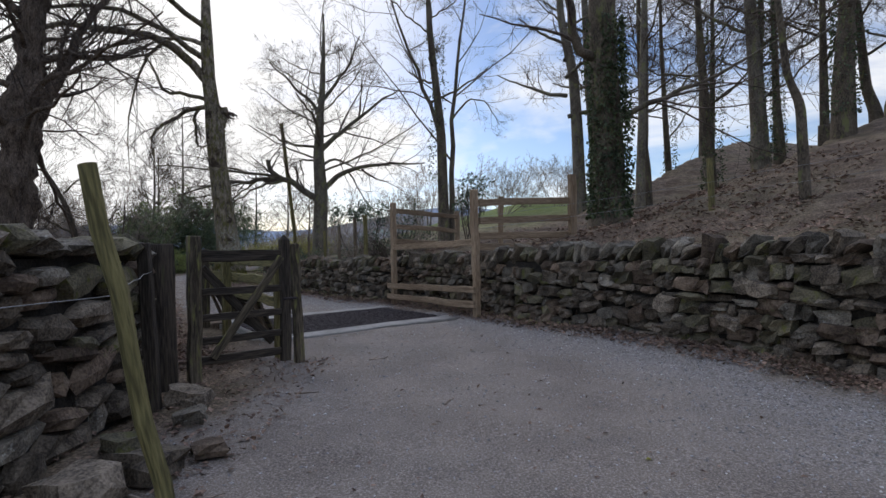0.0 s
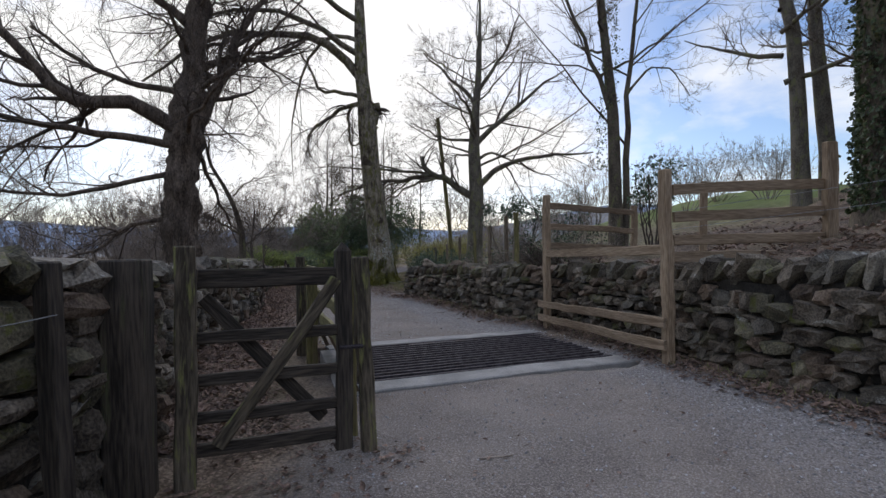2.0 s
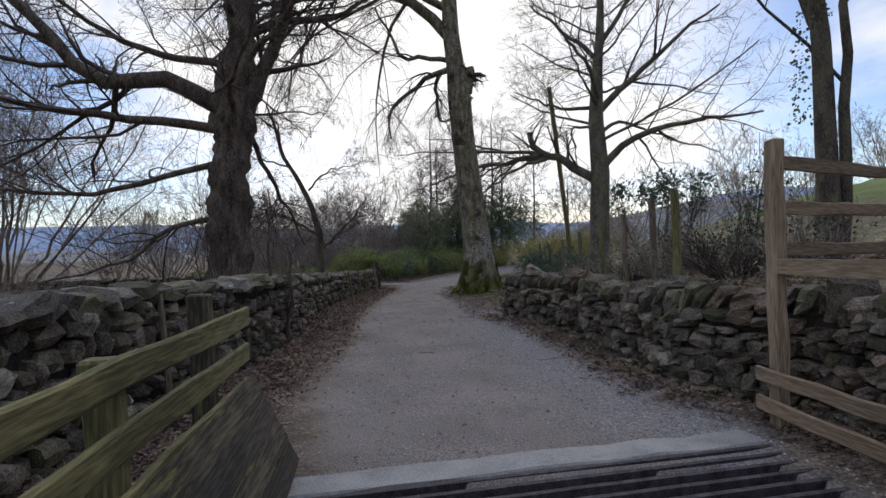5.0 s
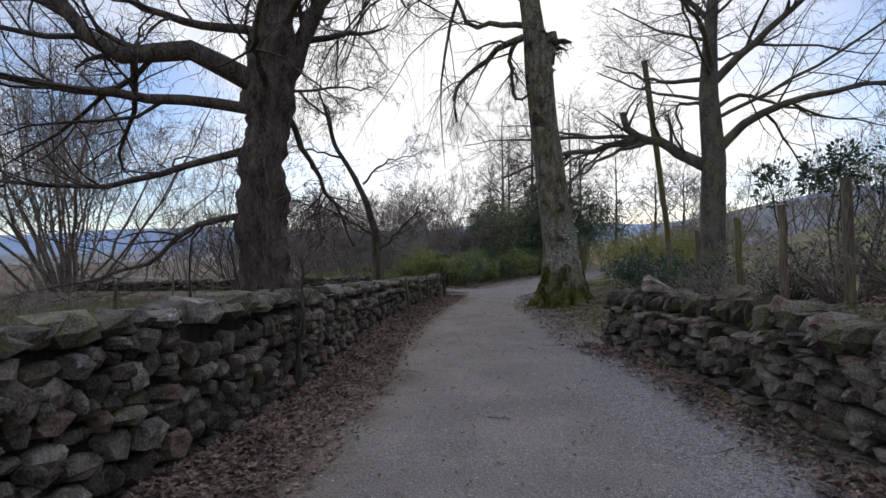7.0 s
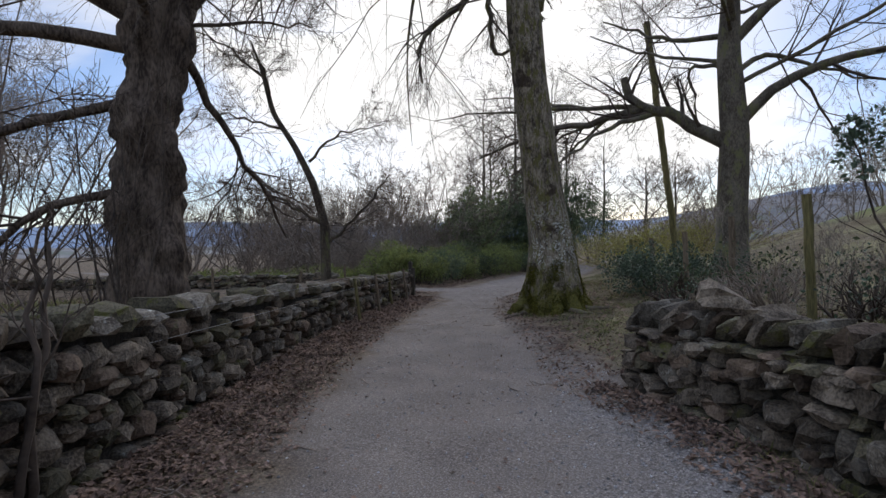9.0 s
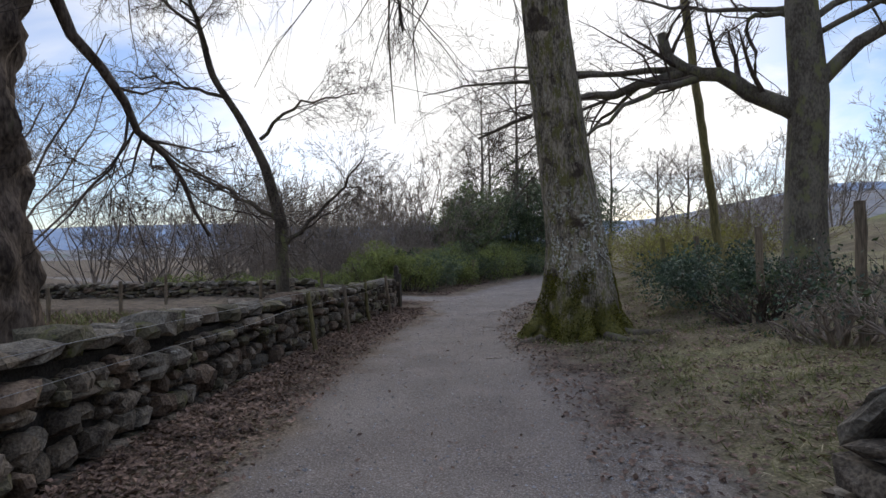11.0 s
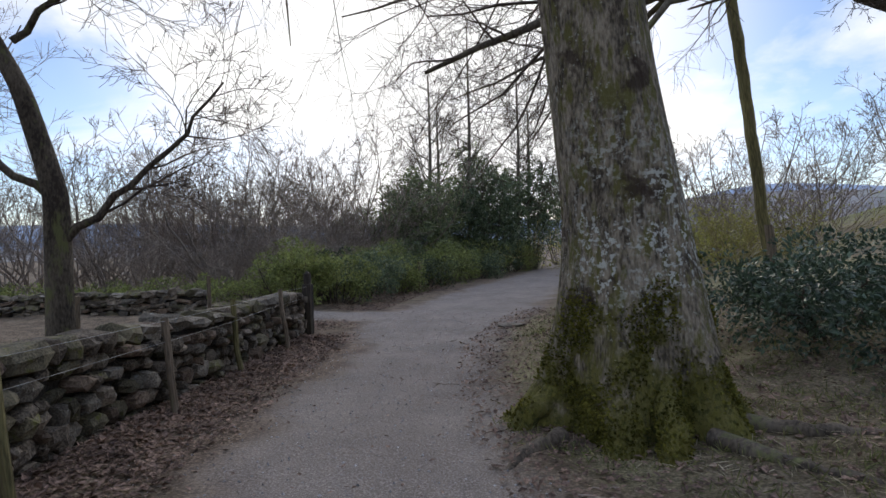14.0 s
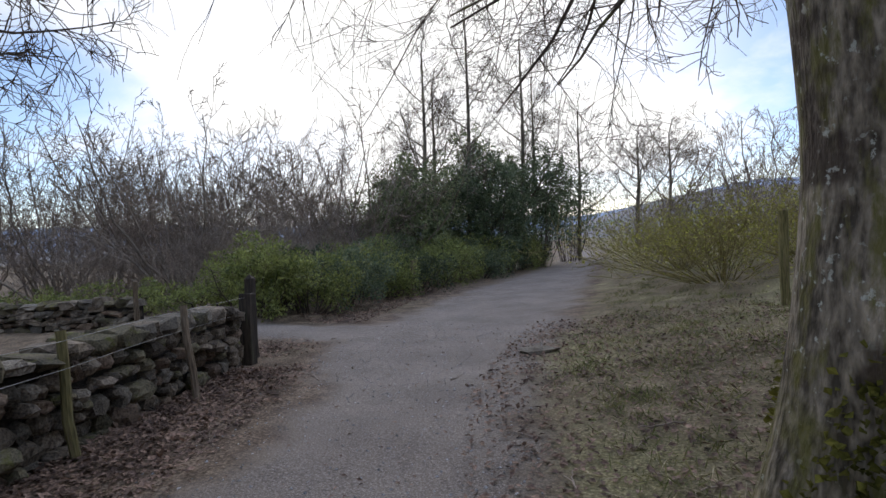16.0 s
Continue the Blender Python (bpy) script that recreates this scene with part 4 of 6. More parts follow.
dry_stone_wall("wall_4", [(-2.35, 0.6, 0.0, 1.55), (-2.3, 2.5, 0.0, 1.56), (-2.5, 4.0, 0.03, 1.55), (-2.72, 5.0, 0.06, 1.5)], -1,
               "tall rough stone wall end of large slabs and boulders", 4, thick=0.6, long=0.46, high=0.17, coping="flat", from_s=3.2, end_caps=((4.38, 1),), kinds=ROUND)
dry_stone_wall("wall_5", [(-37.0, 19.0, -0.85, 0.5), (-32.0, 22.1, -0.75, 0.55), (-27.2, 24.7, -0.6, 0.58), (-24.0, 26.4, -0.5, 0.6), (-21.6, 27.7, -0.4, 0.6)], -1, "pale field wall with a mossy top across the pasture", 5, coping="flat", parts=300, from_s=15.0, high=0.13, long=0.26)

# Fallen stones at the foot of the tall wall.
for k, (x, y, s) in enumerate(((-2.25, 4.75, 0.28), (-2.05, 3.5, 0.24), (-1.75, 3.2, 0.3), (-1.55, 3.55, 0.2), (-1.95, 2.85, 0.34), (-2.0, 4.2, 0.2))):
    rock = tagged(new("fallen_stone", STONES[(k * 5) % len(STONES)]), "rough grey stone fallen at the foot of the wall", "stone", "fallen stones")
    rock.matrix_world = Matrix.Translation((x, y, land_z(x, y) + s * 0.22)) @ pose(0, 0, 0, 0, 8, 40 * k) @ Matrix.Diagonal((s * 1.2, s, s * 0.6, 1))
for x, y, s, a in ((-5.0, 16.75, 0.34, 35), (-3.9, 15.6, 0.3, -20), (-3.3, 14.75, 0.26, 15)):
    rock = tagged(new("loose_coping_stone", STONES[int(abs(x) * 10) % len(STONES)]), "angular dark slab lying loose on the wall top", "stone", "loose coping stones")
    rock.matrix_world = Matrix.Translation((x, y + 0.05, 1.17)) @ pose(0, 0, 0, 20, a, 40) @ Matrix.Diagonal((s, s * 0.8, s * 0.55, 1))

slab = tagged(new("flat_stone", STONES[1]), "pale flat stone half sunk in the edge of the lane", "stone")
slab.matrix_world = Matrix.Translation((-12.35, 27.55, land_z(-12.35, 27.55) + 0.02)) @ pose(0, 0, 0, 4, 0, 60) @ Matrix.Diagonal((0.5, 0.2, 0.08, 1))

# ---- cattle grid ----
rng = np.random.default_rng(11)
gz = 0.185
ex, ey = (GRID_B - GRID_A), (GRID_C - GRID_A)
exn, eyn = ex.normalized(), ey.normalized()
grid = thing("cattle_grid", GRID_A + Vector((0, 0, gz)), "steel cattle grid between concrete sills set in the lane", "cattle grid")


def in_grid(a, b, z=0.0):
    """A place on the grid, from its near corner: a across the lane, b along it, in metres."""
    return exn * a + eyn * b + Vector((0, 0, z))


WIDE, DEEP = ex.length, ey.length
for k in range(15):
    b = 0.38 + (DEEP - 0.70) * k / 14
    part("bar", beam_bm(in_grid(0.0, b, -0.055), in_grid(WIDE, b, -0.055), 0.042, 0.11, rng, 0.001, bevel=0.006), M_STEEL, grid)
for a in (0.02, WIDE * 0.33, WIDE * 0.66, WIDE - 0.02):
    part("bearer", beam_bm(in_grid(a, 0.25, -0.16), in_grid(a, DEEP - 0.22, -0.16), 0.08, 0.16, rng, 0.001), M_STEEL, grid)
for b, wide in ((0.13, 0.34), (DEEP - 0.12, 0.28)):
    part("sill", beam_bm(in_grid(-0.12, b, -0.2), in_grid(WIDE + 0.12, b, -0.2), 0.02 + wide, 0.41, rng, 0.004, bevel=0.015), M_CONCRETE, grid, "pale worn concrete sill")
for a in (-0.11, WIDE + 0.11):
    part("side_beam", beam_bm(in_grid(a, 0.3, -0.22), in_grid(a, DEEP - 0.25, -0.22), 0.22, 0.42, rng, 0.003), M_CONCRETE, grid, "concrete side beam of the pit")
block = thing("concrete_block", GRID_A + in_grid(-0.12, -0.12, gz), "small worn concrete block at the end of the sill", "concrete block")
part("slab", beam_bm(Vector((0, 0, -0.2)), in_grid(0.28, -0.05, -0.2), 0.2, 0.34, rng, 0.006, bevel=0.02), M_CONCRETE, block)
# Dark sheet over the pit bottom, painted as shade between the bars.
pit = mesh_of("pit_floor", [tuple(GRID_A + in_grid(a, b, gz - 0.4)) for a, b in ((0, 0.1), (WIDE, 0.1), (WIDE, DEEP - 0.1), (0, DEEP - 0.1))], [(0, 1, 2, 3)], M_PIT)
tagged(new("pit_floor", pit), "floor of the pit under the grid, coloured dark as shade", "pit", kind="structure")


# ---- fences and the gate ----
def rel(points, origin):
    return [Vector(p) - Vector(origin) for p in points]


def rail_fence(name, origin, posts, rails, label, mat, seed, group=""):
    """posts: (foot, head, width, mesh heading); rails: (end, end, thickness, height)."""
    r = np.random.default_rng(seed)
    fence = thing(name, origin, label, "fence", group)
    for a, c, w, heading in posts:
        pa, pc = rel((a, c), origin)
        part("post", heading_beam(pa, pc, w, w * 0.85, r, heading, bevel=0.012), mat, fence)
    for a, c, t, h in rails:
        pa, pc = rel((a, c), origin)
        part("rail", beam_bm(pa, pc, t, h, r, 0.005), mat, fence)
    return fence


NP, FP = Vector((0.54, 9.42, 0.2)), Vector((-1.17, 12.02, 0.2))
along_b = (FP - NP).normalized()
out_b = Vector((-along_b.y, along_b.x, 0))
hd = math.degrees(math.atan2(along_b.y, along_b.x))
rail_fence("wing_fence", NP, [(NP, NP + Vector((-0.03, 0, 2.25)), 0.125, hd), (FP, FP + Vector((0, 0, 2.28)), 0.12, hd)],
           [(NP + Vector((0, 0, 1.33)), FP + Vector((0, 0, 1.28)), 0.07, 0.12),
            (NP + out_b * 0.1 - along_b * 0.06 + Vector((0, 0, 0.50)), FP + out_b * 0.1 + along_b * 0.12 + Vector((0, 0, 0.42)), 0.04, 0.115),
            (NP + out_b * 0.1 - along_b * 0.06 + Vector((0, 0, 0.24)), FP + out_b * 0.1 + along_b * 0.12 + Vector((0, 0, 0.2)), 0.04, 0.115)],
           "brown timber side fence of the cattle grid, with low guard boards", M_WOOD_NEW, 21)
EP = Vector((2.5, 10.6, 1.15))
rail_fence("bank_fence", EP, [(EP, EP + Vector((0, 0, 1.7)), 0.14, 20), (Vector((1.15, 11.2, 1.2)), Vector((1.15, 11.2, 2.5)), 0.1, 0)],
           [(NP + Vector((0.06, 0.05, z0)), EP + Vector((0, 0.05, z1)), 0.05, 0.12) for z0, z1 in ((2.03, 1.19), (1.71, 0.85), (1.44, 0.52), (1.24, 0.33))],
           "brown four-rail timber fence on top of the bank", M_WOOD_NEW, 22)
XP = Vector((0.3, 14.6, 1.25))
rail_fence("back_fence", XP, [(XP, XP + Vector((0, 0, 1.2)), 0.12, 20)],
           [(FP + Vector((0.05, 0.05, z)), XP + Vector((0, 0, z2)), 0.045, 0.11) for z, z2 in ((2.1, 1.05), (1.75, 0.68), (1.42, 0.3))],
           "thin brown rail fence behind the wall", M_WOOD_NEW, 23)

LP, LE = Vector((-1.98, 6.45, 0.1)), Vector((-4.24, 9.47, 0.18))
al = (LE - LP).normalized()
ol = Vector((al.y, -al.x, 0))
rail_fence("board_fence", LP, [(LP + Vector((0, 0, 0)), LP + Vector((0, 0, 1.35)), 0.13, 40), (LP + al * 2.1 - ol * 0.08, LP + al * 2.1 - ol * 0.08 + Vector((0, 0, 1.2)), 0.12, 40)],
           [(LP + Vector((0, 0, z)), LE + Vector((0, 0, z2)), 0.035, 0.125) for z, z2 in ((1.19, 1.11), (0.95, 0.875), (0.71, 0.64))],
           "green algae-stained three-board fence beside the cattle grid", M_WOOD_GREEN, 24)
lp2 = LE - al * 0.5 - ol * 0.12
WOOD_POST = (lp2, lp2 + Vector((0, 0, 1.31)))
wing = thing("slanted_guard", LP, "dark plank guard sloping down to the cattle grid", "guard panel")
for k in range(4):
    f = (k + 0.5) / 4
    mid = ol * (0.03 + 0.29 * f) + Vector((0, 0, 0.68 - 0.60 * f))
    bm = beam_bm(al * 0.97 + mid, al * 3.72 + mid + Vector((0, 0, 0.05)), 0.028, 0.163, np.random.default_rng(60 + k), 0.003)
    FRAMES[id(bm)] = FRAMES[id(bm)] @ Matrix.Rotation(radians(-25.8), 4, "Z")
    part("plank", bm, M_WOOD_DARK if k % 2 else M_WOOD_OLD, wing)
for b in (1.1, 3.6):
    part("support", beam_bm(al * b + ol * 0.0 + Vector((0, 0, 0.64)), al * b + ol * 0.26 + Vector((0, 0, 0.04)), 0.06, 0.05, np.random.default_rng(70), 0.003), M_WOOD, wing)

# The small gate and its posts.
HG, LG = Vector((-2.56, 5.42, 0.1)), Vector((-1.8, 6.1, 0.1))
ag = (LG - HG).normalized()
gate = thing("foot_gate", HG, "small weathered wooden gate with cross braces, closed", "gate")
r = np.random.default_rng(30)
GL = (LG - HG).length
for z, h in ((1.27, 0.12), (0.9, 0.075), (0.64, 0.075), (0.40, 0.075), (0.2, 0.085)):
    part("rail", beam_bm(ag * 0.06 + Vector((0, 0, z)), ag * (GL - 0.02) + Vector((0, 0, z)), 0.035, h, r, 0.003), M_WOOD_DARK, gate)
part("hinge_stile", heading_beam(ag * 0.05 + Vector((0, 0, 0.08)), ag * 0.05 + Vector((0, 0, 1.34)), 0.07, 0.06, r, 42), M_WOOD_DARK, gate)
part("latch_stile", heading_beam(ag * (GL - 0.02) + Vector((0, 0, 0.08)), ag * (GL - 0.02) + Vector((0, 0, 1.44)), 0.11, 0.07, r, 42, pointed=True), M_WOOD_DARK, gate)
nb = Vector((ag.y, -ag.x, 0)) * 0.035
part("brace", beam_bm(ag * 0.2 + nb + Vector((0, 0, 0.22)), ag * (GL - 0.06) + nb + Vector((0, 0, 1.25)), 0.03, 0.085, r, 0.004), M_WOOD_OLD, gate, "worn brown diagonal brace")
part("brace", beam_bm(ag * 0.12 - nb + Vector((0, 0, 1.15)), ag * (GL - 0.15) - nb + Vector((0, 0, 0.3)), 0.03, 0.09, r, 0.003), M_WOOD_DARK, gate)
part("latch", beam_bm(ag * (GL - 0.05) + nb + Vector((0, 0, 0.78)), ag * (GL + 0.12) + nb + Vector((0, 0, 0.78)), 0.015, 0.03, r, 0.001), M_STEEL, gate)


def lone_post(name, foot, head, w, label, mat, seed, heading=0, round_sides=0, pointed=False, group="", category="post"):
    foot = Vector((foot[0], foot[1], land_z(foot[0], foot[1]) - 0.03 if len(foot) < 3 else foot[2]))
    post = thing(name, foot, label, category, group)
    bm = heading_beam(Vector((0, 0, 0)), Vector(head) - foot, w, w * 0.9, np.random.default_rng(seed), heading, round_sides=round_sides, pointed=pointed, wobble=0.008)
    part("shaft", bm, mat, post)
    return post


lone_post("strainer_post", (lp2.x, lp2.y), WOOD_POST[1], 0.12, "square dark wooden post behind the board fence", M_WOOD_OLD, 29, 40)
lone_post("gate_post", (-2.52, 5.40), (-2.5, 5.40, 1.58), 0.12, "mossy wooden hinge post of the foot gate", M_WOOD_OLD, 31, 40)
lone_post("gate_post", (-1.70, 6.24), (-1.74, 6.2, 1.5), 0.105, "weathered wooden latch post of the foot gate", M_WOOD_OLD, 32, 40)
lone_post("old_post", (-2.72, 5.2), (-2.74, 5.18, 1.5), 0.23, "thick dark weathered post against the wall end", M_WOOD_DARK, 33, 30)
lone_post("old_post", (-2.5, 4.62), (-2.56, 4.6, 1.5), 0.1, "dark wet post against the stone wall", M_WOOD_DARK, 34, 10)
lone_post("leaning_stake", (-1.27, 2.55), (-1.63, 2.5, 1.82), 0.085, "mossy round stake leaning towards the wall", M_WOOD_GREEN, 35, round_sides=10, category="stake")
lone_post("wall_stake", (-7.05, 11.75), (-7.3, 11.85, 1.25), 0.08, "thin dark stake leaning on the stone wall", M_WOOD_DARK, 36, round_sides=8, group="stakes along the wall", category="stake")
for k, (x, y, h) in enumerate(((-6.1, 10.0, 1.35), (-12.3, 19.9, 1.05), (-13.35, 21.6, 1.0), (-14.3, 23.1, 1.0), (-14.95, 24.5, 1.0))):
    lone_post("wall_stake", (x + 0.12, y + 0.02), (x, y, h), 0.075, "thin mossy fence stake standing against the stone wall", M_WOOD_GREEN if k % 2 else M_WOOD, 40 + k, round_sides=8, group="stakes along the wall", category="stake")
lone_post("end_post", (-15.9, 26.05), (-15.95, 26.1, 0.95), 0.17, "dark split post at the end of the stone wall", M_WOOD_DARK, 46, 20)
lone_post("end_post", (-16.2, 26.4), (-16.3, 26.45, 1.12), 0.12, "dark split post at the end of the stone wall", M_WOOD_DARK, 47, 20, pointed=True)
for k, (x, y, h) in enumerate(((-2.33, 15.6, 2.45), (-2.95, 17.4, 2.5), (-3.75, 18.8, 2.3), (-4.55, 20.1, 2.2), (-5.7, 22.2, 2.05), (-6.9, 24.4, 1.85), (-8.3, 27.0, 1.75), (-9.65, 29.6, 1.75), (4.6, 9.3, 2.75), (7.4, 5.6, 3.0))):
    z = land_z(x, y)
    lone_post("fence_post", (x, y), (x - 0.02, y, max(h, z + 0.9)), 0.12, "mossy wooden fence post on the bank", M_WOOD_GREEN if k in (0, 3, 7, 8) else M_WOOD, 80 + k, 30 * k, round_sides=10, group="bank fence posts")
lone_post("leaning_pole", (-8.25, 29.7), (-9.05, 29.6, 8.55), 0.2, "tall mossy pole leaning beside the bare tree", M_WOOD_GREEN, 95, round_sides=12, category="pole")
for k, (x, y) in enumerate(((-19.2, 35.1), (-19.0, 34.7), (-19.5, 35.3))):
    lone_post("stile_post", (x, y), (x + (0.25 if k == 2 else 0), y, land_z(x, y) + 1.05), 0.1, "weathered post of a stile in the hedge", M_WOOD, 110 + k, group="stile posts")


for k, (x, y) in enumerate(((-19.0, 17.5), (-21.2, 19.4), (-22.6, 21.6), (-24.0, 23.6), (-17.3, 14.8), (-26.5, 20.5), (-17.8, 22.9), (-20.2, 27.0))):
    lone_post("field_post", (x, y), (x + 0.03, y, land_z(x, y) + 1.0), 0.1, "grey weathered fence post in the rough field", M_WOOD, 120 + k, 25 * k, round_sides=8, group="field fence posts")


def wire(points, label):
    z = [resample(points, 0.0025, 0.0025, 16, np.random.default_rng(3), 0.012)]
    v, f = tubes(z[0][0][None], z[0][1][None], 5)
    tagged(new("fence_wire", mesh_of("fence_wire", v, f, M_WIRE)), label, "wire", "fence wires")


for dz in (0.95, 0.75):
    wire([(-6.1, 10.0, dz + 0.38), (-7.25, 11.85, dz + 0.27), (-9.2, 15.3, dz + 0.22), (-12.3, 19.9, dz + 0.08), (-13.35, 21.6, dz), (-14.95, 24.5, dz), (-15.95, 26.1, dz - 0.05)], "thin strand of fence wire above the stone wall")
wire([(-2.3, 0.8, 1.22), (-1.52, 2.5, 1.2), (-2.5, 4.6, 1.25)], "strand of wire strung from the leaning stake along the wall")
wire([(0.54, 9.42, 1.95), (4.6, 9.3, 2.5), (7.4, 5.6, 2.8)], "strand of fence wire on the bank")
wire([(0.54, 9.42, 1.75), (4.6, 9.3, 2.25), (7.4, 5.6, 2.55)], "strand of fence wire on the bank")

# ---- the trees that stand by the lane ----
bare_tree("oak_tree", (-13.05, 16.2), ((0, 0, 0, 0.6), (0, 0, 1.1, 0.5), (0, 0, 2.3, 0.45), (0, 0, 3.6, 0.43), (0.1, 0.1, 4.8, 0.43), (0.1, 0.2, 5.7, 0.5), (0.2, 0.3, 7.0, 0.36), (0.3, 0.4, 8.8, 0.3), (0.4, 0.6, 10.4, 0.22), (0.4, 0.7, 12.5, 0.08)),
          [([(-0.1, -0.1, 5.5), (-0.5, -0.7, 5.8), (-0.7, -1.1, 6.2), (-1.1, -1.6, 6.0), (-1.6, -2.3, 5.8), (-1.9, -2.7, 6.0), (-2.0, -2.9, 6.5), (-2.1, -3.0, 7.0), (-2.4, -3.6, 7.6), (-3.4, -4.8, 8.4)], 0.25, 0.06),
           ([(0.2, 0.3, 5.4), (0.5, 0.7, 6.2), (0.6, 0.9, 7.1), (0.8, 1.1, 7.7), (1.1, 1.6, 9.2), (1.6, 2.6, 10.8)], 0.22, 0.07),
           ([(-0.1, -0.2, 4.9), (-0.9, -1.4, 5.0), (-1.4, -2.0, 5.0), (-2.0, -2.8, 5.1), (-2.5, -3.6, 5.3), (-3.0, -4.3, 5.4), (-3.8, -5.6, 5.2)], 0.13, 0.04),
           ([(0, -0.1, 4.1), (-0.6, -0.8, 3.8), (-1.1, -1.6, 3.5), (-1.6, -2.4, 3.2), (-2.2, -3.2, 3.2), (-2.8, -4.2, 3.3)], 0.09, 0.03),
           ([(0, -0.1, 2.7), (-0.7, -1.0, 2.5), (-1.0, -1.5, 2.1), (-1.2, -1.7, 1.7), (-1.7, -2.4, 1.4), (-2.3, -3.3, 1.2)], 0.08, 0.02),
           ([(0.1, 0.1, 6.5), (-0.3, -0.4, 6.7), (-0.6, -0.9, 6.6), (-1.0, -1.5, 6.7), (-1.4, -2.0, 6.9), (-2.2, -3.0, 7.8)], 0.11, 0.04),
           ([(0.2, 0.4, 7.4), (0.9, 1.3, 8.0), (1.6, 2.4, 8.2), (2.4, 3.4, 9.2)], 0.14, 0.04),
           ([(0.3, 0.4, 8.6), (-0.6, -0.6, 9.6), (-1.4, -1.4, 10.2), (-2.4, -1.8, 11.4)], 0.15, 0.04),
           ([(0.2, 0.3, 5.3), (0.9, 1.3, 5.5), (1.5, 2.1, 5.5)], 0.04, 0.012),
           ([(0.2, 0.3, 5.2), (0.2, 0.9, 4.3), (0.1, 1.3, 3.7), (0.05, 1.7, 3.25), (0.0, 1.9, 3.0), (-0.05, 2.2, 2.7), (0.0, 2.6, 1.9)], 0.085, 0.02),
           ([(0.1, 0.2, 5.0), (1.2, -0.9, 5.6), (2.2, -1.6, 5.4), (3.4, -2.0, 6.2)], 0.09, 0.03)] + spread_limbs(np.random.default_rng(12), 11.5, 6.6, 4.4, 9, 0.09, (0.4, 0.6), (0.25, 0.8)),
          "old oak with burred trunk and crooked bare limbs behind the wall", 201, M_BARK_OAK, counts=(11, 8, 6), lift=0.02, droop=0.01, flare=0.25, roots=6, burr=0.19, sides=40, rough=0.06, wig=0.2)
bare_tree("beech_tree", (-9.28, 23.05), ((0, 0, 0, 0.54), (-0.02, 0, 0.8, 0.53), (-0.07, -0.04, 1.7, 0.455), (-0.22, -0.13, 3.0, 0.41), (-0.42, -0.26, 5.3, 0.37), (-0.5, -0.3, 6.6, 0.38), (-0.6, -0.3, 7.6, 0.30), (-0.72, -0.36, 8.8, 0.27), (-0.75, -0.38, 10.5, 0.24), (-0.8, -0.4, 13.5, 0.12)),
          [([(-0.6, -0.3, 7.7), (-1.5, -0.8, 7.4), (-1.9, -0.9, 7.0), (-2.4, -1.2, 6.7), (-2.7, -1.3, 6.2), (-2.6, -1.3, 5.4)], 0.11, 0.025),
           ([(-1.0, -0.5, 7.6), (-1.25, -0.6, 7.2), (-1.2, -0.6, 6.7), (-1.1, -0.5, 5.8), (-0.8, -0.4, 6.0)], 0.07, 0.04),
           ([(-0.7, -0.35, 7.9), (-1.7, -0.8, 8.1), (-2.3, -1.1, 8.1), (-2.5, -1.2, 8.8), (-2.9, -1.6, 9.8)], 0.09, 0.03),
           ([(-0.7, -0.3, 8.6), (-1.5, -0.7, 9.8), (-2.4, -1.2, 10.6), (-3.8, -1.8, 10.1), (-5.3, -2.6, 10.5), (-6.8, -3.3, 9.6), (-8.2, -4.2, 8.2)], 0.2, 0.04),
           ([(-0.45, -0.2, 6.4), (-0.3, -0.12, 7.1), (-0.22, -0.1, 7.65)], 0.26, 0.17),
           ([(-0.75, -0.4, 9.6), (-2.2, -2.4, 10.6), (-3.2, -4.6, 10.2), (-3.9, -6.4, 9.0), (-4.2, -7.4, 7.6)], 0.13, 0.02),
           ([(-0.75, -0.4, 10.2), (-2.6, 0.6, 11.2), (-4.4, 1.0, 10.2), (-5.0, 1.2, 8.0), (-5.2, 1.2, 6.2), (-5.0, 1.2, 4.6)], 0.1, 0.008),
           ([(-0.8, -0.4, 11.0), (-1.8, -4.0, 11.6), (-3.0, -7.4, 10.4), (-3.9, -9.4, 8.4)], 0.12, 0.02)],
          "leaning beech with mossy root flare, lichen-blotched bark and drooping bare twigs", 202, M_BEECH, counts=(9, 7, 5), lift=-0.12, droop=0.04, flare=0.40, buttress=7, roots=5, sides=72, rough=0.025, rmin=0.004, wig=0.13)
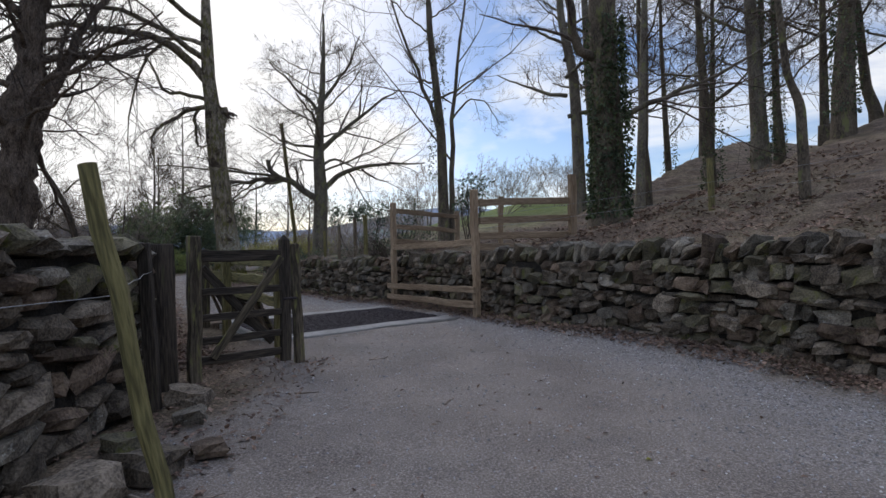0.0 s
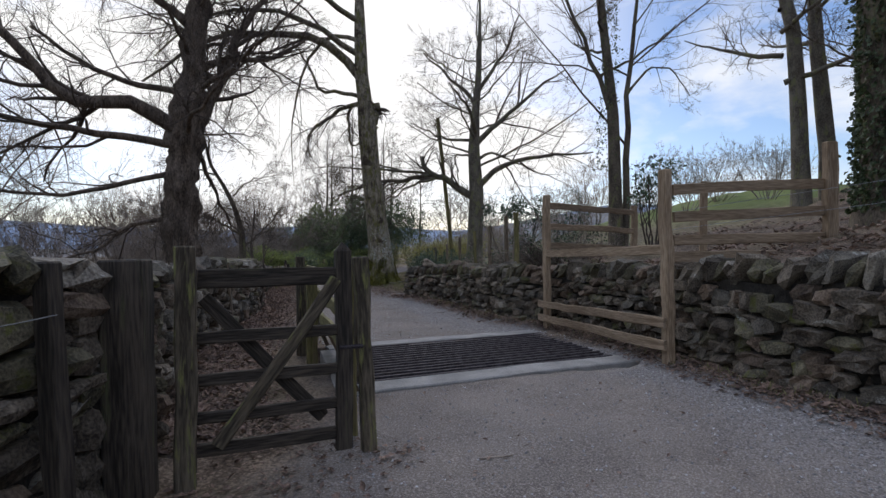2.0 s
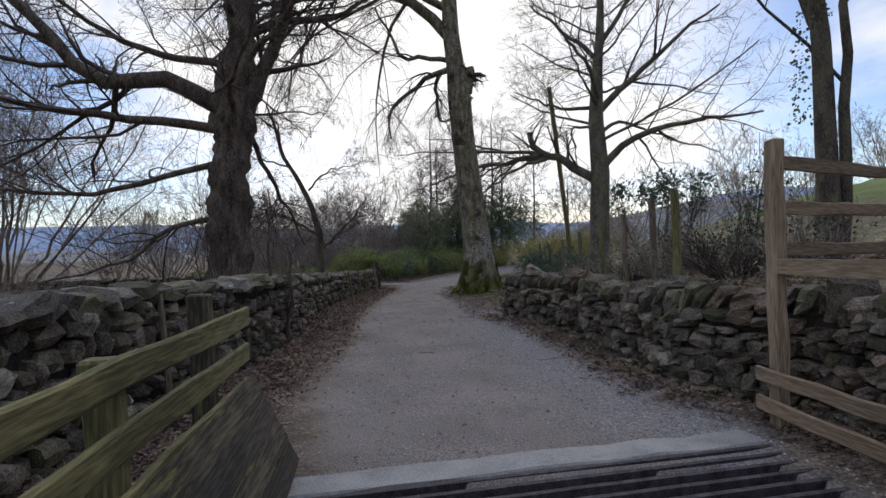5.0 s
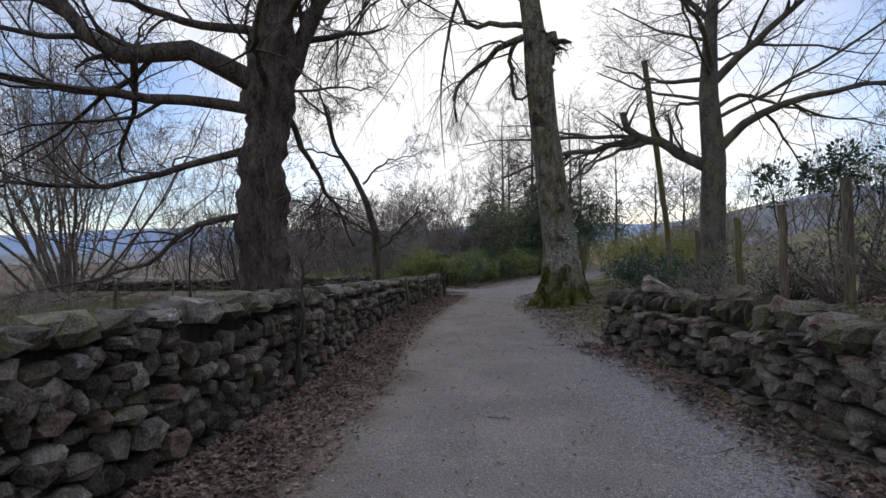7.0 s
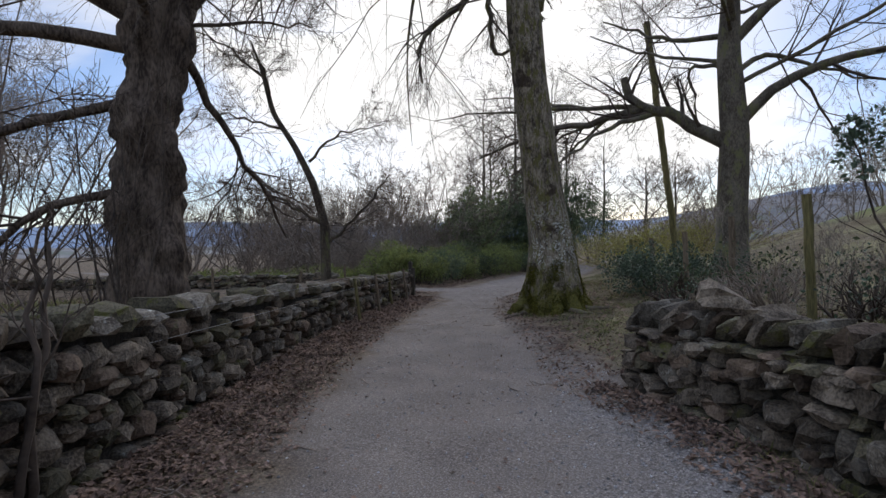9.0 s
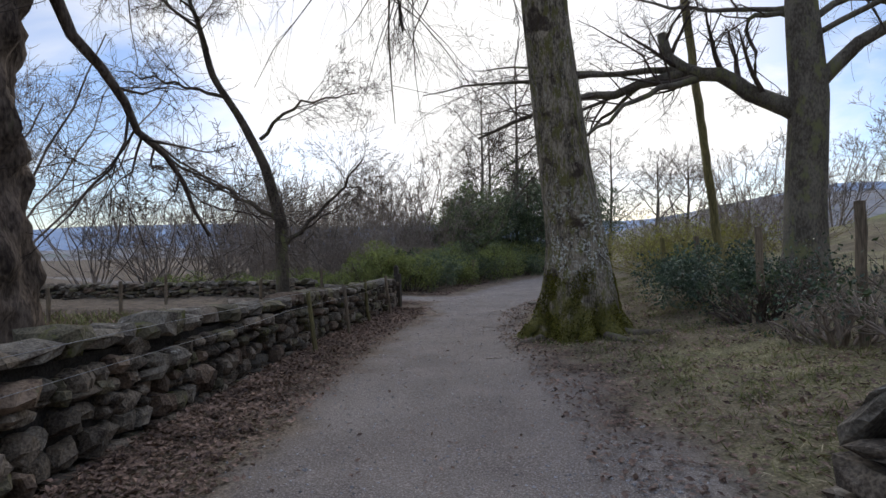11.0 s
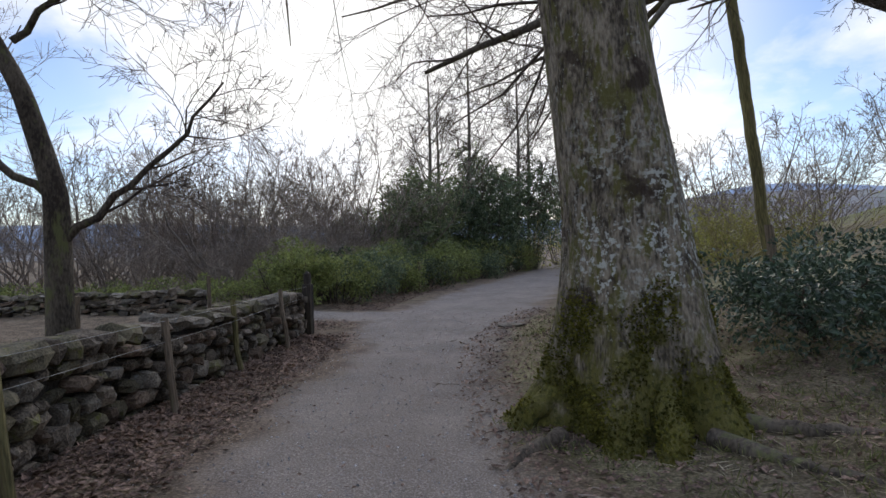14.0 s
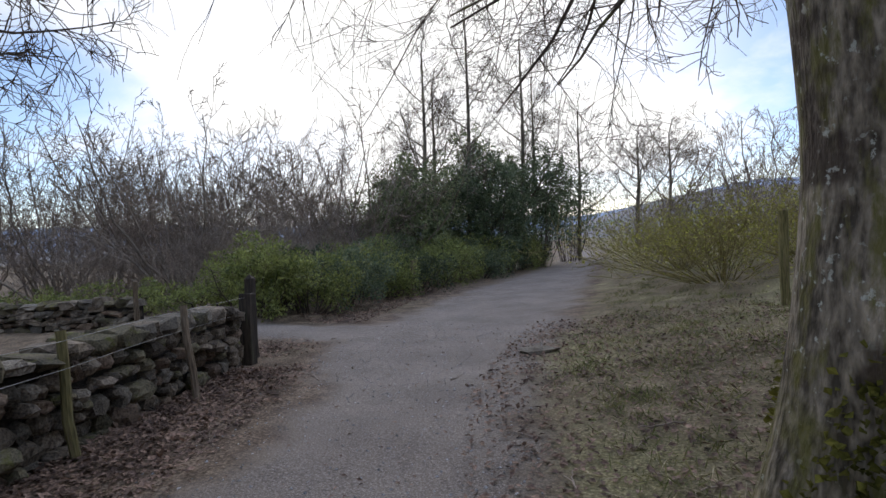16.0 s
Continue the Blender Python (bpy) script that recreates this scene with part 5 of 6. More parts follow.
bare_tree("sycamore_tree", (-6.5, 27.0), ((0, 0, 0, 0.45), (0.1, 0, 1.4, 0.36), (0.1, 0, 2.4, 0.34), (0.2, 0, 4.3, 0.33), (0.1, 0, 6.2, 0.26), (0.2, 0, 8.1, 0.19), (0.3, 0.1, 9.3, 0.15), (0.4, 0.1, 11.2, 0.1), (0.4, 0.2, 13.5, 0.04)),
          [([(0.1, 0, 4.0), (-0.7, -0.2, 4.6), (-1.4, -0.3, 5.0), (-2.1, -0.5, 5.2), (-2.3, -0.5, 6.0)], 0.19, 0.1),
           ([(-1.9, -0.4, 5.15), (-3.0, -0.7, 4.9), (-4.0, -0.9, 4.9), (-5.0, -1.1, 4.7), (-6.2, -1.6, 4.2)], 0.12, 0.03),
           ([(-1.6, -0.35, 5.0), (-2.6, -1.4, 4.5), (-3.6, -2.2, 3.6)], 0.08, 0.02),
           ([(-2.0, -0.45, 5.2), (-3.4, -0.6, 5.35), (-4.8, -0.8, 5.5), (-6.4, -0.9, 5.7), (-8.2, -1.1, 5.7)], 0.075, 0.012),
           ([(-2.6, -0.5, 5.1), (-3.8, -0.3, 4.9), (-5.0, -0.3, 4.4), (-6.4, -0.4, 4.1)], 0.055, 0.01),
           ([(-2.6, -0.5, 5.1), (-3.6, -0.2, 4.6), (-4.6, -0.1, 3.9), (-5.3, 0.0, 3.2)], 0.05, 0.01),
           ([(-3.0, -0.6, 5.3), (-4.4, -0.2, 5.7), (-6.0, 0.2, 6.3), (-7.6, 0.4, 6.6)], 0.06, 0.01),
           ([(0.2, 0, 4.4), (0.8, 0.2, 5.2), (1.5, 0.3, 5.6), (2.5, 0.5, 5.8), (3.4, 0.8, 5.9), (5.4, 1.2, 6.0)], 0.15, 0.03),
           ([(0.2, 0, 6.5), (1.1, 0.2, 7.4), (1.9, 0.4, 8.0), (2.7, 0.6, 8.8), (4.2, 0.9, 9.8)], 0.14, 0.03),
           ([(0.2, 0.1, 5.6), (0.7, 0.2, 6.2), (1.3, 0.3, 6.0), (1.9, 0.4, 5.6), (2.8, 0.5, 5.2)], 0.08, 0.02),
           ([(0.2, 0, 8.4), (-0.4, -0.1, 9.1), (-0.9, -0.2, 9.6), (-2.2, -0.4, 10.9)], 0.1, 0.03),
           ([(0.1, 0, 6.7), (-0.5, -0.1, 6.7), (-1.4, -0.3, 6.9), (-2.8, -0.6, 7.6)], 0.08, 0.02),
           ([(0, 0, 5.9), (-0.8, -0.2, 6.1), (-0.7, -0.1, 5.4), (-0.6, -0.1, 4.6)], 0.06, 0.02),
           ([(0.3, 0.1, 9.0), (0.8, 0.2, 9.7), (1.6, 0.3, 10.8), (2.2, 0.4, 12.4)], 0.1, 0.03),
           ([(0.2, 0, 7.4), (-0.2, 1.4, 8.4), (-0.8, 2.8, 9.4)], 0.1, 0.03),
           ([(0.2, 0, 6.9), (0.3, -1.4, 7.8), (-0.2, -2.8, 8.6)], 0.1, 0.03)] + spread_limbs(np.random.default_rng(8), 13.0, 5.4, 4.6, 12, 0.06, (0.3, 0.1), (0.3, 0.75)),
          "spreading bare tree with a broken low limb behind the fence", 203, M_BARK_GREY, counts=(8, 7, 6), rmin=0.004, lift=0.015, flare=0.15, sides=24)
bare_tree("thin_tree", (-15.0, 21.3), ((0.1, 0.1, 0, 0.16), (0.1, 0.1, 1.2, 0.13), (0.1, 0.1, 2.3, 0.12), (-0.1, -0.1, 3.4, 0.1), (-0.4, -0.4, 4.3, 0.085), (-0.7, -0.8, 5.1, 0.07), (-0.8, -1.0, 6.1, 0.05), (-1.0, -1.2, 6.9, 0.02)),
          [([(-0.15, -0.15, 3.9), (0.2, 0.2, 4.5), (0.6, 0.6, 4.7), (1.1, 1.3, 4.9)], 0.04, 0.01), ([(-0.5, -0.6, 4.7), (-1.3, -1.2, 5.0), (-2.0, -2.0, 5.2)], 0.04, 0.01),
           ([(-0.7, -0.9, 5.6), (-0.2, -1.4, 6.0), (0.2, -2.2, 6.2)], 0.04, 0.01), ([(0.1, 0.1, 2.2), (-0.6, -0.6, 2.9), (-1.4, -1.2, 3.4)], 0.05, 0.012), ([(0.1, 0.1, 1.7), (0.8, 0.9, 2.7), (1.2, 1.4, 3.6)], 0.05, 0.012),
           ([(-0.8, -1.0, 6.0), (-1.4, -1.6, 6.8), (-2.2, -2.4, 7.2)], 0.035, 0.01)],
          "slim crooked bare tree beyond the wall", 204, M_BARK, counts=(11, 9, 7), rmin=0.004, lift=0.0, sides=14)
sr = np.random.default_rng(5)
bare_tree("twin_stem_tree", (-0.5, 20.3), ((0.4, 0, 0, 0.27), (0.4, 0, 3.1, 0.2), (0.35, 0, 5.7, 0.17), (0.2, 0, 7.5, 0.14), (0.0, 0, 9.5, 0.12), (-0.2, 0, 14, 0.04)),
          [([(0.35, 0, 5.6), (-0.1, 0, 7.0), (-0.5, 0, 8.2), (-1.1, 0, 9.6), (-1.7, 0.3, 12)], 0.09, 0.02), ([(0.6, 0.1, 1.2), (0.8, 0.15, 4), (0.8, 0.15, 6), (1.0, 0.2, 8.4), (1.4, 0.2, 11.5)], 0.13, 0.03),
           ([(0.8, 0.15, 6.4), (1.4, 0.2, 7.2), (2.1, 0.3, 7.1), (2.6, 0.4, 6.2)], 0.045, 0.012)] + [(p, a, z) for p, a, z in spread_limbs(sr, 12, 7, 2.2, 7, 0.05)],
          "tall ivy-clad tree with twin stems on the bank", 205, M_BARK, counts=(6, 6, 6), rmin=0.004, sides=16)
bare_tree("tall_bare_tree", (6.0, 25.0), ((0.2, 0, 0, 0.4), (0.2, 0, 4, 0.3), (0.1, 0, 7, 0.26), (0, 0, 9.4, 0.24), (-0.5, 0.1, 12, 0.18), (-0.8, 0.1, 16, 0.08)), spread_limbs(sr, 15, 7.5, 3.5, 8, 0.11, (-0.6, 0)), "tall bare tree on the hillside", 206, M_BARK_GREY, counts=(7, 6, 5), sides=14, fine=False)
bare_tree("tall_bare_tree", (7.2, 25.6), ((0, 0, 0, 0.36), (0, 0, 5, 0.28), (-0.3, 0, 9, 0.24), (-0.6, 0.1, 16, 0.08)), spread_limbs(sr, 15, 8, 3.2, 7, 0.1, (-0.6, 0)), "tall bare tree on the hillside", 207, M_BARK_GREY, counts=(7, 6, 5), sides=14, fine=False)
for k, (x, y, r0, h, lean) in enumerate(((6.3, 17.5, 0.19, 14, 0.3), (9.6, 19.5, 0.24, 15, -0.5), (12.6, 22.0, 0.26, 16, 0.4), (10.2, 17.4, 0.34, 16, -0.5), (10.6, 14.4, 0.33, 15, 0.3), (15.6, 19.5, 0.28, 14, -0.8), (14.5, 16.4, 0.24, 14, 0.5),
                                         (5.6, 8.4, 0.07, 8, -0.5), (13.0, 26.5, 0.25, 15, 0.2), (18.5, 22.5, 0.28, 15, 0.2), (16.5, 12.0, 0.3, 15, 0.3), (20.5, 17.5, 0.28, 15, -0.3), (9.2, 25.0, 0.2, 13, 0.2))):
    birch = r0 < 0.1
    r0 = r0 * (1 if birch else 0.75)
    bare_tree("wood_tree" if not birch else "birch_tree", (x, y), ((0, 0, 0, r0 * 1.25), (lean * 0.1, 0, land_z(x, y) + 1.5, r0), (lean * 0.5, 0, h * 0.5, r0 * 0.78), (lean, 0, h * 0.8, r0 * 0.5), (lean * 1.1, 0, h + 3, 0.04)),
              spread_limbs(sr, h, land_z(x, y) + (3.5 if not birch else 2.5), 3.2 if not birch else 1.2, 8, r0 * 0.26, (lean, 0)),
              "bare woodland tree on the leafy slope" if not birch else "slim pale birch on the slope", 220 + k, M_BARK if k % 3 else M_BARK_GREY, counts=(8, 6, 4), sides=14, group="trees of the hillside wood", rmin=0.007, fine=False)
bare_tree("ivy_tree", (3.5, 11.5), ((0, 0, 0, 0.42), (0, 0, 2.4, 0.34), (-0.02, 0, 3.5, 0.32), (-0.08, 0, 5.1, 0.3), (-0.1, 0, 7, 0.27), (-0.2, 0, 12, 0.2), (-0.2, 0, 16, 0.08)),
          [([(-0.05, 0, 5.6), (-0.5, -0.1, 5.2), (-0.75, -0.2, 5.9), (-1.0, -0.3, 7.2), (-1.6, -0.5, 9)], 0.12, 0.05), ([(0.1, 0, 4.1), (1.2, 0.3, 4.6), (2.6, 0.6, 5.2), (4.2, 0.8, 6.1)], 0.07, 0.02)] + spread_limbs(sr, 14, 7, 3.6, 7, 0.13),
          "big tree whose trunk is thickly clad in ivy", 208, M_BARK, counts=(6, 5, 4), sides=20, flare=0.08)


def ivy_on(tree, r0, z0, z1, count, seed, size=0.085, lean=(0, 0)):
    g = np.random.default_rng(seed)
    a, z = g.uniform(0, 6.28, count), z0 + (z1 - z0) * g.uniform(0, 1, count) ** 1.1
    rr = r0 * (1 - 0.05 * z) + np.abs(g.normal(0.05, 0.06, count)) * (0.7 + 0.5 * np.sin(a * 3 + z * 1.3))
    at = np.stack([np.cos(a) * rr + lean[0] * z, np.sin(a) * rr + lean[1] * z, z], 1)
    way = np.stack([np.cos(a) * 0.5, np.sin(a) * 0.5, np.full(count, -0.7)], 1) + g.normal(0, 0.35, (count, 3))
    way /= np.linalg.norm(way, axis=1, keepdims=True)
    v, f = leaf_cards(at, way, g.uniform(0.6, 1.3, count) * size, g, 0.9)
    part_mesh("ivy", mesh_of("ivy", v, f, M_IVY, False), tree, "dark glossy ivy leaves", "stuff")


for ob in list(scene.objects):
    if ob.name.startswith("ivy_tree"):
        ivy_on(ob, 0.37, 0.15, 4.4, 6000, 301, 0.07)
    elif ob.name == "twin_stem_tree":
        ivy_on(ob, 0.24, 3.0, 8.5, 900, 302, 0.07, (0.04, 0))
    elif ob.name in ("wood_tree.001", "wood_tree.004", "wood_tree.003"):
        ivy_on(ob, 0.3, 0.6, 7.0, 1500, 303, 0.075, (0.03, 0))

def moss_on(tree, top, count, seed):
    """A fuzz of moss over the foot of a trunk and its roots, thinning upwards."""
    g = np.random.default_rng(seed)
    spots, ways = [], []
    for ob in tree.children:
        if not ob.name.startswith(("trunk", "root")):
            continue
        me = ob.data
        co, nm = np.empty(len(me.vertices) * 3, np.float32), np.empty(len(me.vertices) * 3, np.float32)
        me.vertices.foreach_get("co", co)
        me.vertices.foreach_get("normal", nm)
        fc = np.empty(len(me.loops), np.int32)
        me.loops.foreach_get("vertex_index", fc)
        co, nm, fc = co.reshape(-1, 3), nm.reshape(-1, 3), fc.reshape(-1, 4)
        fc = fc[(co[fc[:, 0], 2] < top) & (co[fc[:, 0], 2] > -0.1)]
        pick = fc[g.integers(0, len(fc), count if ob.name.startswith("trunk") else count // 12)]
        a, b = g.uniform(0, 1, (len(pick), 1)), g.uniform(0, 1, (len(pick), 1))
        at = (co[pick[:, 0]] * (1 - a) + co[pick[:, 1]] * a) * (1 - b) + (co[pick[:, 3]] * (1 - a) + co[pick[:, 2]] * a) * b
        clump = np.array([noise.noise((p[0] * 3.5, p[1] * 3.5, p[2] * 3.0)) for p in at])
        keep = clump + 0.5 > g.uniform(0.15, 0.75, len(at)) + np.clip(at[:, 2] / top, 0, 1) * 0.6
        spots.append(at[keep])
        ways.append(nm[pick[:, 0]][keep] + g.normal(0, 0.55, (int(keep.sum()), 3)))
    at, way = np.concatenate(spots), np.concatenate(ways)
    way /= np.linalg.norm(way, axis=1, keepdims=True) + 1e-9
    v, f = leaf_cards(at, way, g.uniform(0.015, 0.04, len(at)), g, 0.7)
    part_mesh("moss", mesh_of("moss", v, f, M_MOSS, False), tree, "yellow-green cushion moss", "stuff")


for ob in list(scene.objects):
    if ob.name == "beech_tree":
        moss_on(ob, 1.3, 34000, 304)
        # Bare roots that run out over the ground.
        for line in (((0.55, -0.5), (0.95, -0.75), (1.35, -0.9), (1.8, -1.0)), ((0.7, -0.15), (1.15, -0.25), (1.65, -0.2), (2.2, -0.1)), ((-0.45, -0.65), (-0.6, -0.95), (-0.65, -1.3), (-0.8, -1.6))):
            high = (0.03, -0.015, -0.025, -0.08)
            pts = [(x, y, land_z(ob.location.x + x, ob.location.y + y) - ob.location.z + h) for (x, y), h in zip(line, high)]
            p, q = resample(pts, 0.075, 0.025, 14, np.random.default_rng(int(line[0][0] * 100) + 200), 0.015)
            part_mesh("root", mesh_of("root", *tubes(p[None], q[None], 10), M_BARK), ob, "bare brown surface root")

# ---- shrubs, hedges and thickets ----
bush("holly_bush", (-7.75, 25.7), (2.0, 2.3, 0.8), 56, 0.36, 9500, 0.065, M_HOLLY, "dark glossy holly bush beside the fence", 401, tall=0.95)
for k, (x, y, s) in enumerate(((-6.9, 23.8, 0.85), (-5.9, 22.4, 0.9), (-5.0, 21.2, 1.0), (-4.0, 20.4, 1.0), (-3.0, 19.2, 1.1), (-2.2, 17.9, 1.1), (-1.6, 16.6, 1.0), (-6.5, 25.8, 0.9), (-0.8, 15.4, 0.9))):
    bush("bramble_bush", (x, y), (1.5 * s, 1.5 * s, 0.8 * s), 18, 0.4, 480, 0.06, M_HOLLY if k % 2 else M_IVY, "tangled brown bramble along the fence", 410 + k, stems=40, twig=M_TWIG_RED if k % 3 else M_TWIG, group="brambles along the fence", tall=0.95 * s)
bush("holly_tree", (-1.4, 17.9), (1.4, 1.1, 1.1), 18, 0.28, 800, 0.07, M_HOLLY, "dark holly tree on the bank", 420, "tree", stems=14, tall=2.2)
bush("holly_tree", (-3.1, 19.9), (2.0, 1.0, 0.5), 22, 0.26, 1500, 0.085, M_HOLLY, "slender holly tree with a sparse leafy top", 421, "tree", stems=9, tall=0.9, bare=1.5)
bush("holly_tree", (0.7, 15.2), (0.8, 0.7, 1.1), 18, 0.2, 800, 0.08, M_HOLLY, "slender holly sapling with sparse leaves", 422, "tree", stems=8, tall=1.4, bare=0.8)
for k, (x, y, w, h, n, leafy) in enumerate(((-22.6, 40.4, 3.6, 5.0, 17000, M_EVERGREEN), (-20.9, 44.0, 3.2, 5.8, 18000, M_LAUREL), (-24.6, 42.6, 3.6, 5.2, 9000, M_EVERGREEN), (-20.2, 48.6, 3.2, 6.6, 16000, M_LAUREL), (-22.4, 46.0, 3.4, 7.4, 14000, M_EVERGREEN), (-26.4, 40.6, 2.8, 3.4, 7000, M_EVERGREEN), (-20.0, 53.5, 3.4, 6.4, 8000, M_LAUREL))):
    bush("evergreen_bush", (x, y), (w, w, h * 0.9), 130, 0.5, n, 0.13, leafy, "tall ragged evergreen shrub behind the hedge", 430 + k, stems=24, tall=h, group="evergreens beyond the junction")
for k in range(22):
    y = 30.4 + 1.7 * (k % 12)
    x = -19.0 - 0.075 * (y - 30) - (1.9 if k > 11 else 0)
    w, h = 1.5 + 0.25 * math.sin(k * 2.3), 1.25 + 0.03 * (k % 12) + 0.15 * math.sin(k * 1.7) + (0.25 if k > 11 else 0)
    bush("hedge_bush", (x, y), (w * 1.25, w * 1.25, h), 40, 0.36, 5200, 0.075, (M_HEDGE, M_LAUREL, M_HEDGE, M_IVY, M_HEDGE)[k % 5], "dark green hedge bush on the far verge", 450 + k, stems=14, group="hedge by the junction")
bush("laurel_bush", (-19.6, 29.5), (1.5, 1.3, 1.5), 34, 0.34, 5200, 0.085, M_HEDGE, "bright green laurel bush by the end of the wall", 476, group="hedge by the junction")
for k, (x, y, w, h) in enumerate(((-22.0, 29.9, 1.9, 1.2), (-24.0, 29.0, 2.2, 1.2), (-26.2, 27.9, 2.4, 1.1), (-28.6, 26.6, 2.2, 1.0), (-20.4, 30.6, 1.6, 1.3))):
    bush("low_evergreen", (x, y), (w, w, h * 0.6), 26, 0.32, 3200, 0.075, M_HEDGE, "low green shrub behind the field wall", 470 + k, group="low shrubs in the field")
for k, (x, y) in enumerate(((-10.6, 33.5), (-9.0, 35.2), (-11.8, 37.5))):
    s = twig_bush("budding_shrub", (x, y), 1.4, 3.8, 50, (5, 4), "shrub breaking into yellow-green bud", 480 + k, M_TWIG_YELLOW, group="budding shrubs", lean=0.6, stem_r=0.012)
    g = np.random.default_rng(490 + k)
    n = 3000
    at = g.normal(size=(n, 3)) * np.array([1.15, 1.15, 0.36]) + np.array([0, 0, 0.95])
    at[:, 2] = np.clip(at[:, 2], 0.15, 2.0)
    v, f = leaf_cards(at, random_ways(n, g, 0.4), g.uniform(0.03, 0.09, n), g)
    part_mesh("foliage", mesh_of("foliage", v, f, M_YELLOW, False), s, "yellow-green opening buds", "stuff")

multi = twig_bush("many_stemmed_tree", (-36.0, 19.5), 12.0, 9.5, 32, (9, 7, 5), "large many-stemmed bare tree in the field", 500, M_TWIG_RED, 0.010, category="tree", stem_r=0.075, lean=0.6, split=True)
for k, (x, y, h) in enumerate(((-22.2, 44.6, 13.0), (-23.4, 42.4, 10.5), (-20.6, 47.6, 12.0), (-21.3, 51.0, 11.0), (-24.6, 45.2, 9.5), (-19.8, 55.0, 9.5), (-15.8, 52.5, 7.0), (-14.6, 56.0, 7.5))):
    bare_tree("slender_tree", (x, y), ((0, 0, 0, 0.14), (0.1, 0, 3, 0.11), (0.2, 0.1, h * 0.6, 0.08), (0.2, 0.1, h, 0.03)), spread_limbs(sr, h, 3.0, 2.6, 9, 0.05, (0.2, 0.1), (0.7, 1.3)), "slender bare ash rising from the hedge", 510 + k, M_BARK_GREY, counts=(8, 6, 4), sides=10, rmin=0.007, group="slender trees in the hedge")

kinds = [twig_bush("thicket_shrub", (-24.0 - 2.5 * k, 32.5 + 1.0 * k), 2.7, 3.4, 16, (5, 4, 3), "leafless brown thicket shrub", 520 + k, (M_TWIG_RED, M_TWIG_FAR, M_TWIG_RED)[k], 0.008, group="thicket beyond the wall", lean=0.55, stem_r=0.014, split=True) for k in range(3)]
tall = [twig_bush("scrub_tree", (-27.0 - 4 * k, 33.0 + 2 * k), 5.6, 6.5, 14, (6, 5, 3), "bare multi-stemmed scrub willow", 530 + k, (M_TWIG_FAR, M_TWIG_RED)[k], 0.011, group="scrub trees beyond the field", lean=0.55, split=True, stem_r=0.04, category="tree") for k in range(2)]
g = np.random.default_rng(77)


def strew(source, spots):
    for x, y, s in spots:
        c = copy_thing(source[int(g.integers(len(source)))], pose(x, y, land_z(x, y) - 0.05, 0, 0, g.uniform(0, 360)) @ Matrix.Scale(s, 4))
        c.scale = (s, s, s * g.uniform(0.85, 1.15))


strew(kinds, [(-22.5 - 1.3 * k + g.uniform(-1, 1), 33.0 + g.uniform(0, 5), g.uniform(0.6, 1.0)) for k in range(6)])
strew(kinds, [(-23.0 - 1.5 * k + g.uniform(-0.6, 0.6), 33.0 - 0.4 * k + g.uniform(-1.5, 1.5), g.uniform(0.7, 1.0)) for k in range(7)])
strew(tall, [(-24.5 - 1.9 * k + g.uniform(-0.8, 0.8), 39.5 - 1.7 * k + g.uniform(-1, 1), g.uniform(0.75, 1.0)) for k in range(8)])
strew(tall, [(-6.5 + 2.3 * k + g.uniform(-1, 1), 37 + g.uniform(-1, 4), g.uniform(0.35, 0.55)) for k in range(8)])
strew(kinds, [(-24 + g.uniform(-3, 1), 34 + k * 1.6, g.uniform(0.8, 1.2)) for k in range(8)])
strew(tall, [(-26 - 2.6 * k + g.uniform(-1, 1), 37 - 1.0 * k + g.uniform(-2, 3), g.uniform(0.7, 1.0)) for k in range(7)])
strew(tall, [(-30 - 3 * k, 42 + g.uniform(-3, 6), g.uniform(0.9, 1.4)) for k in range(7)])
strew(tall, [(-14 + 4 * k, 50 + g.uniform(-3, 8), g.uniform(0.7, 1.2)) for k in range(6)])
strew(kinds, [(-13.5 + 0.9 * k + g.uniform(-0.5, 0.5), 41 - 1.0 * k, g.uniform(0.6, 0.9)) for k in range(7)])
strew(kinds, [(-16 - 1.6 * k, 12.5 - 0.6 * k + g.uniform(-1.5, 1.5), g.uniform(0.4, 0.7)) for k in range(6)])
strew(tall, [(-28 - 4 * k, 10 + 3 * g.uniform(-1, 1), g.uniform(0.6, 0.9)) for k in range(5)])
strew(kinds, [(-5.2 + 0.75 * k, 23.2 - 1.2 * k + g.uniform(-0.4, 0.4), g.uniform(0.35, 0.5)) for k in range(7)])

woods = [ob for ob in scene.objects if ob.name.startswith("wood_tree") and not ob.parent]
for k, (x, y) in enumerate(((12.0, 29.0), (17.0, 27.5), (8.0, 21.5), (12.8, 18.2), (18.5, 15.5), (22.5, 22.0), (15.0, 31.5))):
    copy_thing(woods[(k * 3 + 1) % len(woods)], pose(x, y, land_z(x, y) - 0.05, 0, 0, 70 * k + 30))

# ---- litter on the ground ----
def litter(name, spots, size, mat, label, lift=0.012, narrow=0.6, flat=0.16):
    spots = np.asarray(spots)
    n = len(spots)
    gg = np.random.default_rng(n)
    at = np.stack([spots[:, 0], spots[:, 1], land(spots[:, 0], spots[:, 1]) + lift * gg.uniform(0.4, 1.6, n)], 1)
    way = gg.normal(size=(n, 3)) * np.array([1, 1, flat])
    if flat > 0.8:
        way[:, 2] = np.abs(way[:, 2])
    way /= np.linalg.norm(way, axis=1, keepdims=True)
    v, f = leaf_cards(at, way, gg.uniform(0.5, 1.4, n) * size, gg, narrow, flat < 1)
    return tagged(new(name, mesh_of(name, v, f, mat, False)), label, name.replace("_", " "), kind="stuff")


